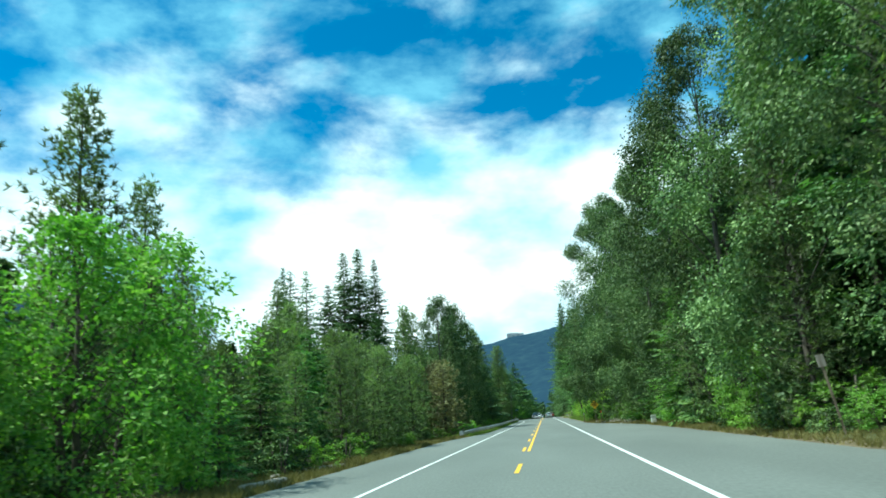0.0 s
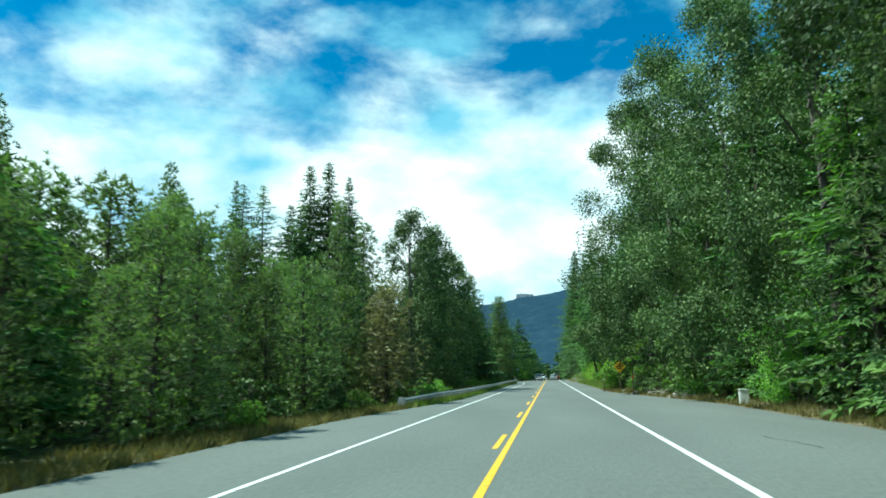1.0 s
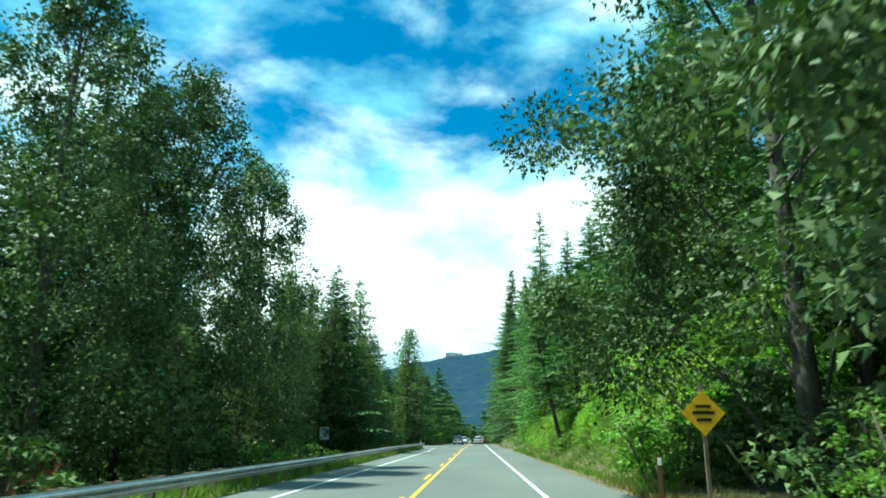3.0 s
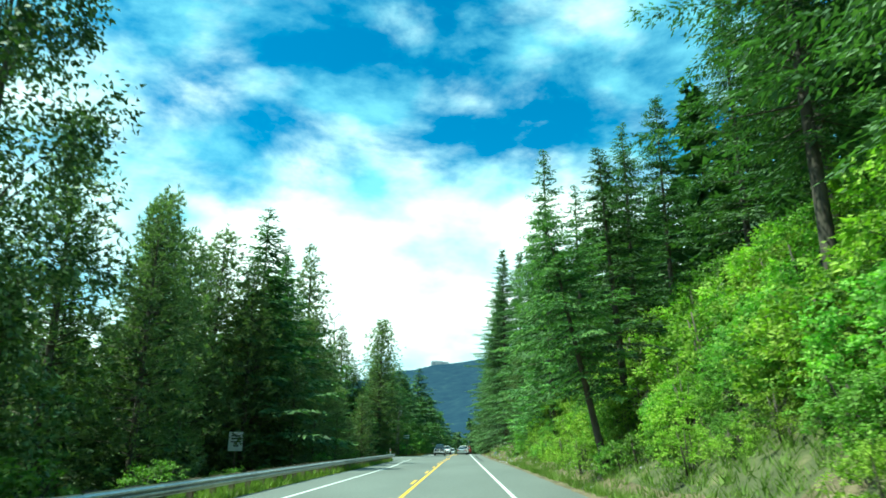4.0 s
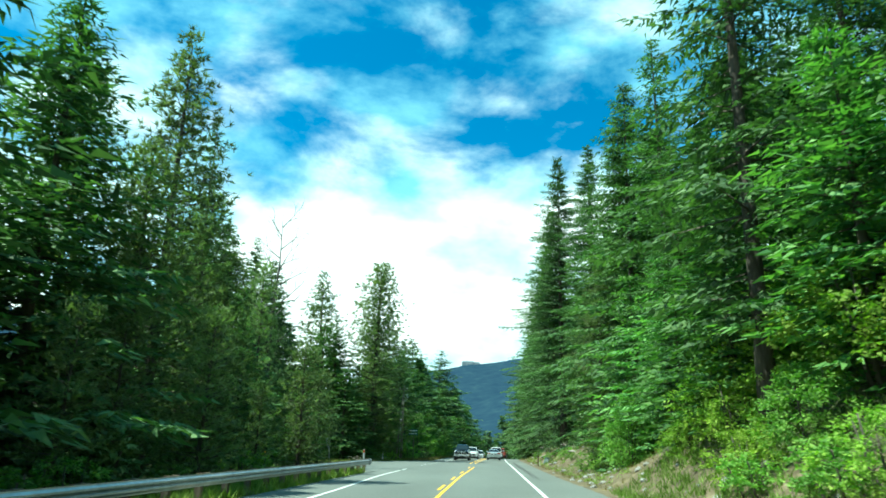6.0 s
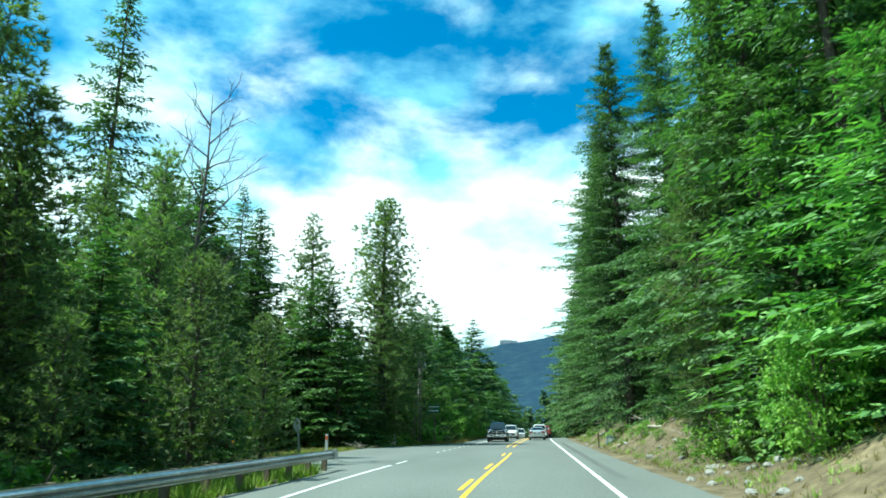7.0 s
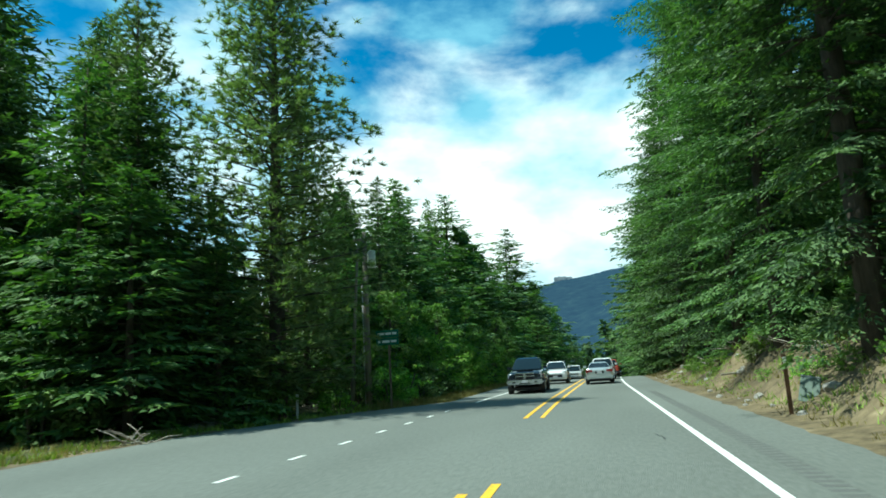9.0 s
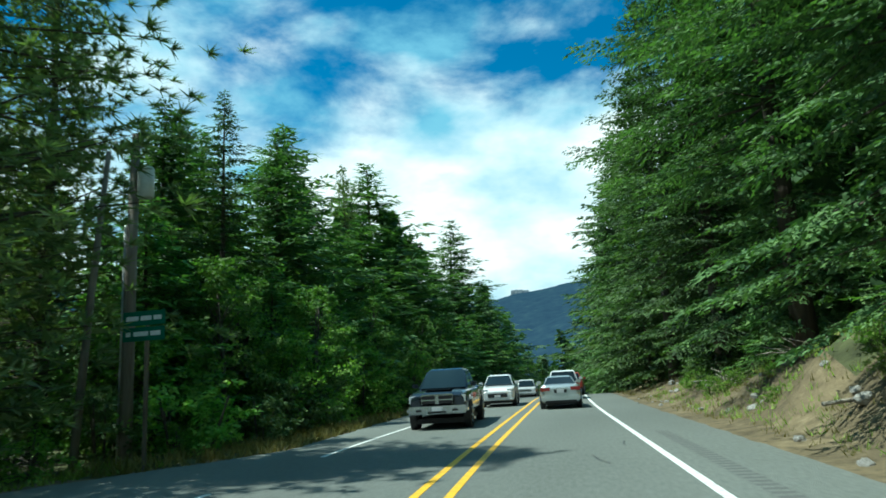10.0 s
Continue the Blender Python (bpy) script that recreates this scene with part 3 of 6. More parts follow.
def pine_meshes(seed, h, radius, clear, mat, needles=13, size=0.42, round_top=0.55, spacing=0.55, tufts=3.2, thick=0.085, core=2, longest=0.8):
    """Trunk and crown of a pine: boughs that carry brushes of long needles."""
    r = np.random.RandomState(seed)
    bow = r.uniform(-0.02, 0.02, 2) * h
    def axis(z):
        s = max(0, z) / h
        return np.array([bow[0] * s * s, bow[1] * s * s, z])
    P, D, W, L, sticks = [], [], [], [], []
    z = clear * h
    while z < h - 0.1:
        s = (z - clear * h) / (h - clear * h)
        k = r.randint(4, 7)
        a0 = r.uniform(0, 6.28)
        prof = min(1.0, 0.62 + 1.6 * s) * (1 - s) ** round_top
        for i in range(k):
            az = a0 + 6.283 * i / k + r.uniform(-0.5, 0.5)
            ln = radius * prof * r.uniform(0.5, 1.15) + 0.2
            up = r.uniform(-0.1, 0.3) + 0.5 * s
            d = unit(np.array([math.cos(az), math.sin(az), up]))
            base = axis(z + r.uniform(-0.25, 0.25))
            m = max(1, int(ln * tufts * 0.75))
            if ln > 0.8:
                sticks.append(tube([base, base + d * ln * 0.9], [0.012 + 0.011 * ln, 0.006], 3, False))
            c = max(2, int(core * (1.3 - 0.8 * s)))
            ct = r.uniform(0.1, 0.8, c)
            P.append(base + d * (ct * ln)[:, None] + r.normal(0, 0.16, (c, 3)))
            v = unit(d * 0.6 + r.normal(0, 0.7, (c, 3)))
            ll = min(0.22 * ln + 0.25, longest) * r.uniform(0.7, 1.2, c)
            D.append(v); L.append(ll)
            W.append(unit(np.cross(v, r.normal(0, 1, (c, 3)))) * (ll * 0.17)[:, None])
            for j in range(m):
                t = 1.0 if j == 0 else r.uniform(0.25, 1.0)
                c = base + d * ln * t + r.normal(0, 0.14 + 0.10 * ln, 3) * (0.3 if j == 0 else 1.0)
                v = unit(r.normal(0, 1, (needles, 3)) + d * 0.9 + np.array([0, 0, 0.45]))
                P.append(np.repeat(c[None], needles, 0)); D.append(v)
                L.append(size * r.uniform(0.6, 1.15, needles))
                W.append(unit(np.cross(v, r.normal(0, 1, (needles, 3)))) * (thick * size + 0.004))
        z += spacing * r.uniform(0.7, 1.3) * (1 - 0.4 * s)
    crown = leaf_mesh("crown", np.concatenate(P), np.concatenate(D), np.concatenate(W), np.concatenate(L), mat, 0.0, sticks, M_BARK)
    rad = 0.0105 * h + 0.05
    zs = np.linspace(-0.5, h * 0.97, 8)
    tv = tube([axis(v) for v in zs], [rad * (1 - 0.95 * max(0, v) / h) for v in zs], 8)
    return mesh_of("trunk", *tv, M_BARK, True), crown


def broad_meshes(seed, h, radius, clear, mat, leaves=7000, leaf=0.24, clumps=46, bark=None, shape=0.5, stems=1, tight=1.0, holes=0.0):
    """Trunk with limbs and a crown of many leafy clumps, taller than wide."""
    r = np.random.RandomState(seed)
    P, D, W, L, wood, limbs = [], [], [], [], [], []
    per = leaves // clumps
    ph = r.uniform(0, 6.28, 2)
    feet = [np.array([r.uniform(-0.4, 0.4) * (stems > 1), r.uniform(-0.4, 0.4) * (stems > 1), -0.3]) for _ in range(stems)]
    tops = [np.array([r.uniform(-0.05, 0.05) * h + f[0] * 2.2, r.uniform(-0.05, 0.05) * h + f[1] * 2.2, h * r.uniform(0.82, 0.95)]) for f in feet]
    rad = 0.011 * h + 0.03
    for f, tp in zip(feet, tops):
        mid = (f + tp) / 2 + r.uniform(-0.02, 0.02, 3) * h
        wood.append(tube([f, f * 0.6 + mid * 0.4, mid, tp], [rad, rad * 0.8, rad * 0.55, 0.02], 7))
    for c in range(clumps):
        s = (c + r.rand()) / clumps
        z = h * (clear + (0.97 - clear) * s)
        prof = (math.sin(math.pi * min(1, 0.15 + 0.85 * s)) ** shape) * (1 if s < 0.6 else 1 - 0.35 * (s - 0.6) / 0.4)
        az = r.uniform(0, 6.28)
        lump = math.sin(2 * az + 9 * s + ph[0]) * math.sin(14 * s + az + ph[1])
        if lump < -0.25 and r.rand() < holes:
            az += 1.3
        rr = radius * prof * math.sqrt(r.uniform(0.25, 1.0)) * (1 + 0.35 * holes * lump)
        i = r.randint(stems)
        on = feet[i] + (tops[i] - feet[i]) * min(1, max(0.0, (z - 0.12 * h) / tops[i][2]))
        ctr = np.array([on[0] * 0.6 + rr * math.cos(az), on[1] * 0.6 + rr * math.sin(az), z])
        if c % 3 == 0 or stems > 1:
            limbs.append(tube([on - np.array([0, 0, 0.06 * h]), (on + ctr) / 2, ctr], [rad * 0.20, rad * 0.11, 0.01], 4, False))
        size = radius * r.uniform(0.20, 0.40) * (0.75 + 0.4 * prof) * tight
        twigs = max(3, per // 22)
        tw = unit(r.normal(0, 1, (twigs, 3)) + np.array([0, 0, 0.2]))
        pick = r.randint(0, twigs, per)
        v = unit(tw[pick] + r.normal(0, 0.28, (per, 3)))
        shell = r.uniform(0.25, 1.12, per) ** 0.7 * r.uniform(0.75, 1.15, twigs)[pick]
        P.append(ctr + v * (shell * size)[:, None] * np.array([1, 1, 0.85]))
        dd = unit(v * 0.8 + r.normal(0, 0.55, (per, 3)) + np.array([0, 0, -0.45]))
        D.append(dd)
        L.append(leaf * r.uniform(0.6, 1.25, per))
        W.append(unit(np.cross(dd, v + r.normal(0, 0.5, (per, 3)))) * leaf * 0.34)
    crown = leaf_mesh("crown", np.concatenate(P), np.concatenate(D), np.concatenate(W), np.concatenate(L), mat, 0.03, limbs, bark or M_PALE_BARK)
    return mesh_of("trunk", *joined(wood), bark or M_PALE_BARK, True), crown


def plant(name, meshes, label, category):
    """A plant at the origin, under an Empty at its foot; copied to its places."""
    root = new(name)
    root.empty_display_size = 0.3
    part("trunk", meshes[0], None, root)
    part("crown", meshes[1], None, root)
    return tagged(root, label, category)


proto = {}
def kind(key, name, meshes, label, category, size, group):
    proto[key] = (plant(name, meshes, label, category), size, [0], group)


kind("firA", "fir_tree", fir_meshes(11, 24, 8.2, 0.03, M_FIR, spacing=0.80, station=0.46, piece=0.60, power=0.95, droop=0.18), "tall dark green fir with drooping feathery boughs", "tree", 24, "firs by the road")
kind("firB", "fir_tree", fir_meshes(12, 22, 6.6, 0.05, M_FIR, gaps=0.10, spacing=0.72, station=0.38, piece=0.52, power=0.9, droop=0.18), "dark green fir with a narrow pointed crown", "tree", 22, "firs by the road")
kind("firC", "fir_tree", fir_meshes(13, 28, 6.4, 0.12, M_FIR, gaps=0.22, spacing=0.95, station=0.34, piece=0.42, power=0.9, core=5, longest=0.6, wide=1.15, ragged_=0.38, full=1.3), "tall dark fir with gaps between its boughs", "tree", 28, "firs by the road")
kind("firN", "fir_tree", fir_meshes(14, 28, 6.2, 0.04, M_FIR, spacing=0.76, station=0.15, piece=0.175, droop=0.30, gaps=0.04, wide=1.2, power=0.80, core=30, longest=0.42, bulge=0.30, ragged_=0.36, full=1.45), "big green fir with dense layered boughs to the ground", "tree", 28, "firs by the road")
kind("firM", "fir_tree", fir_meshes(24, 26, 6.0, 0.05, M_FIR, spacing=0.90, station=0.26, piece=0.32, gaps=0.12, droop=0.28, wide=1.2, power=0.85, core=12, longest=0.55, bulge=0.2, ragged_=0.32, full=1.4), "big green fir with a bare lower trunk above the bank", "tree", 26, "firs by the road")
kind("firL", "fir_tree", fir_meshes(18, 12, 3.6, 0.30, M_FIR_LIGHT, spacing=0.55, station=0.12, piece=0.15, gaps=0.12, power=0.7, core=12, longest=0.28, wide=1.2, ragged_=0.35), "light green fir leaning out over the road", "tree", 12, "firs by the road")
kind("firT", "fir_tree", fir_meshes(19, 22, 5.6, 0.30, M_FIR, gaps=0.25, spacing=0.80, station=0.20, piece=0.23, power=0.6, core=8, longest=0.4, wide=1.1, ragged_=0.4), "dark fir with a bare lower trunk above the bank", "tree", 22, "firs by the road")
kind("firY", "young_fir", fir_meshes(15, 8, 3.0, 0.02, M_FIR_LIGHT, spacing=0.50, station=0.21, piece=0.28, power=1.0, core=2, longest=0.5), "young bright green fir with soft layered boughs", "tree", 8, "young firs by the road")
kind("spire", "fir_tree", fir_meshes(17, 34, 7.4, 0.10, M_FIR, gaps=0.08, spacing=0.70, station=0.46, droop=0.3, piece=0.60, power=0.95), "very tall slender fir with sparse dark boughs", "tree", 34, "tall firs above the wood")
kind("pineA", "pine_tree", pine_meshes(21, 20, 4.3, 0.05, M_PINE, needles=11, size=0.42, spacing=0.60, tufts=4.2, core=4, longest=0.5), "pine with brushy olive-green needle clumps", "tree", 20, "pines by the road")
kind("pineB", "pine_tree", pine_meshes(22, 22, 4.6, 0.06, M_PINE, round_top=0.8, needles=13, size=0.33, spacing=0.56, tufts=5.4), "pointed pine with brushy olive-green needle clumps", "tree", 22, "pines by the road")
kind("pineN", "pine_tree", pine_meshes(26, 22, 4.4, 0.05, M_PINE, round_top=0.62, needles=24, size=0.27, spacing=0.56, tufts=6.8, thick=0.06, core=14, longest=0.40), "big pine with fine dense needle brushes", "tree", 22, "pines by the road")
kind("pineS", "young_pine", pine_meshes(23, 9, 2.5, 0.04, M_PINE, needles=12, size=0.27, spacing=0.40, round_top=0.65, tufts=5.4, core=4, longest=0.42), "young olive-green pine of the roadside thicket", "tree", 9, "young pines by the road")
kind("pineD", "dying_pine", pine_meshes(25, 9, 2.4, 0.06, M_BROWN, needles=12, size=0.28, spacing=0.36, round_top=0.65, tufts=6.0), "dying pine with brown and rusty needles", "tree", 9, "young pines by the road")
kind("cotA", "cottonwood", broad_meshes(31, 20, 3.9, 0.04, M_COTTON, 27000, 0.205, 120, shape=0.45, tight=1.0, holes=0.15), "cottonwood with dense grey-green leaves", "tree", 20, "broadleaf trees by the road")
kind("cotB", "cottonwood", broad_meshes(32, 24, 5.4, 0.12, M_COTTON, 56000, 0.165, 58, shape=0.38, tight=0.80, holes=1.0), "big cottonwood with dense grey-green leaves", "tree", 24, "broadleaf trees by the road")
kind("mapA", "maple_tree", broad_meshes(33, 8, 3.0, 0.03, M_MAPLE, 14000, 0.18, 80, M_BARK, 0.45, 3), "bright yellow-green maple lit by the sun", "tree", 8, "broadleaf trees by the road")
kind("alder", "alder_tree", broad_meshes(34, 13, 3.4, 0.03, M_ALDER, 6000, 0.29, 60, M_PALE_BARK, 0.45, 2, tight=0.85), "light green alder with small leaves", "tree", 13, "broadleaf trees by the road")
kind("bushA", "bush", broad_meshes(41, 2.6, 1.5, 0.03, M_SHRUB, 3000, 0.14, 44, M_BARK, 0.5, 4), "bright green leafy bush on the roadside bank", "bush", 2.6, "bushes by the road")
kind("bushB", "bush", broad_meshes(42, 1.6, 1.2, 0.02, M_SHRUB, 1600, 0.14, 26, M_BARK, 0.5, 4), "low bright green bush among the weeds", "bush", 1.6, "bushes by the road")
kind("bushM", "bush", broad_meshes(43, 4.2, 2.1, 0.04, M_MAPLE, 5400, 0.165, 60, M_BARK, 0.5, 4), "tall yellow-green vine maple bush", "bush", 4.2, "bushes by the road")
kind("bushV", "bush", broad_meshes(45, 2.8, 1.7, 0.03, M_YELLOW_LEAF, 3300, 0.145, 44, M_BARK, 0.5, 4), "yellow-green sunlit bush on the bank", "bush", 2.8, "bushes by the road")
DARK_BUSH = broad_meshes(44, 2.2, 1.4, 0.02, M_COTTON, 1400, 0.18, 24, M_BARK, 0.5, 4)
proto["bushD"] = (None, 2.2, [0], "")

turn = random.Random(77)
undergrowth = []
def put(key, x, y, h, fat=1.0, dz=0.0, lean=(0, 0)):
    ob, size, used, group = proto[key]
    # two gaps below the rail, cleared so the camera sees tent and notice sign
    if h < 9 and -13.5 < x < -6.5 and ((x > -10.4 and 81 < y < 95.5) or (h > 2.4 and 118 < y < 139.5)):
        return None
    # clearing beside the junction, kept free of undergrowth to show the young fir
    if key == "bushD" and -26 < x < -10 and 181 < y < 199.5:
        return None
    s = h / size
    m = pose(x, y, land(x, y) + dz - 0.05, lean[0], lean[1], turn.uniform(0, 360) if lean == (0, 0) else 0)
    if key == "bushD":
        undergrowth.append(m @ Matrix.Diagonal((s * fat, s * fat, s, 1)))
        return None
    if not used[0]:
        c = ob
        c.matrix_basis = m
    else:
        c = copy_thing(ob, m)
    used[0] += 1
    c.scale = (s * fat, s * fat, s)
    c["group"] = group
    return c


woods, woods_trunks = [], []
FAR = [fir_arrays(sd, 25, 5.2, 0.03, spacing=1.9, station=1.5, piece=1.5, wide=2.3, power=0.95, core=1) for sd in (51, 52, 53)]
NEAR = fir_arrays(56, 25, 5.2, 0.03, spacing=1.0, station=0.62, piece=0.70, wide=1.4, power=0.95, core=3, ragged_=0.35)
DEEP = [fir_arrays(sd, 25, 5.4, 0.03, spacing=3.0, station=3.2, piece=2.8, wide=2.6, power=0.95, core=1, longest=2.4) for sd in (54, 55)]
def far_tree(x, y, h, fat=1.0, deep=False):
    """One more tree of the deep woods."""
    tv, _, P, D, W, L, _ = DEEP[turn.randrange(2)] if deep else FAR[turn.randrange(3)]
    if -28 < x < -13 and 70 < y < 182:
        tv, _, P, D, W, L, _ = NEAR
    a, s = turn.uniform(0, 6.28), h / 25
    if -36 < x < -17 and 185 < y < 203 or 0 < x < 27 and y < 26:
        return
    R = np.array([[math.cos(a), -math.sin(a), 0], [math.sin(a), math.cos(a), 0], [0, 0, 1.0]])
    S = np.array([s * fat, s * fat, s])
    base = np.array([x, y, land(x, y) - 0.05])
    woods.append(((P @ R.T) * S + base, D @ R.T, (W @ R.T) * s * fat, L * s * fat))
    if deep:
        return
    V = [tuple(np.array(v) * S + base) for v in tv[0]]
    woods_trunks.append((V, tv[1]))


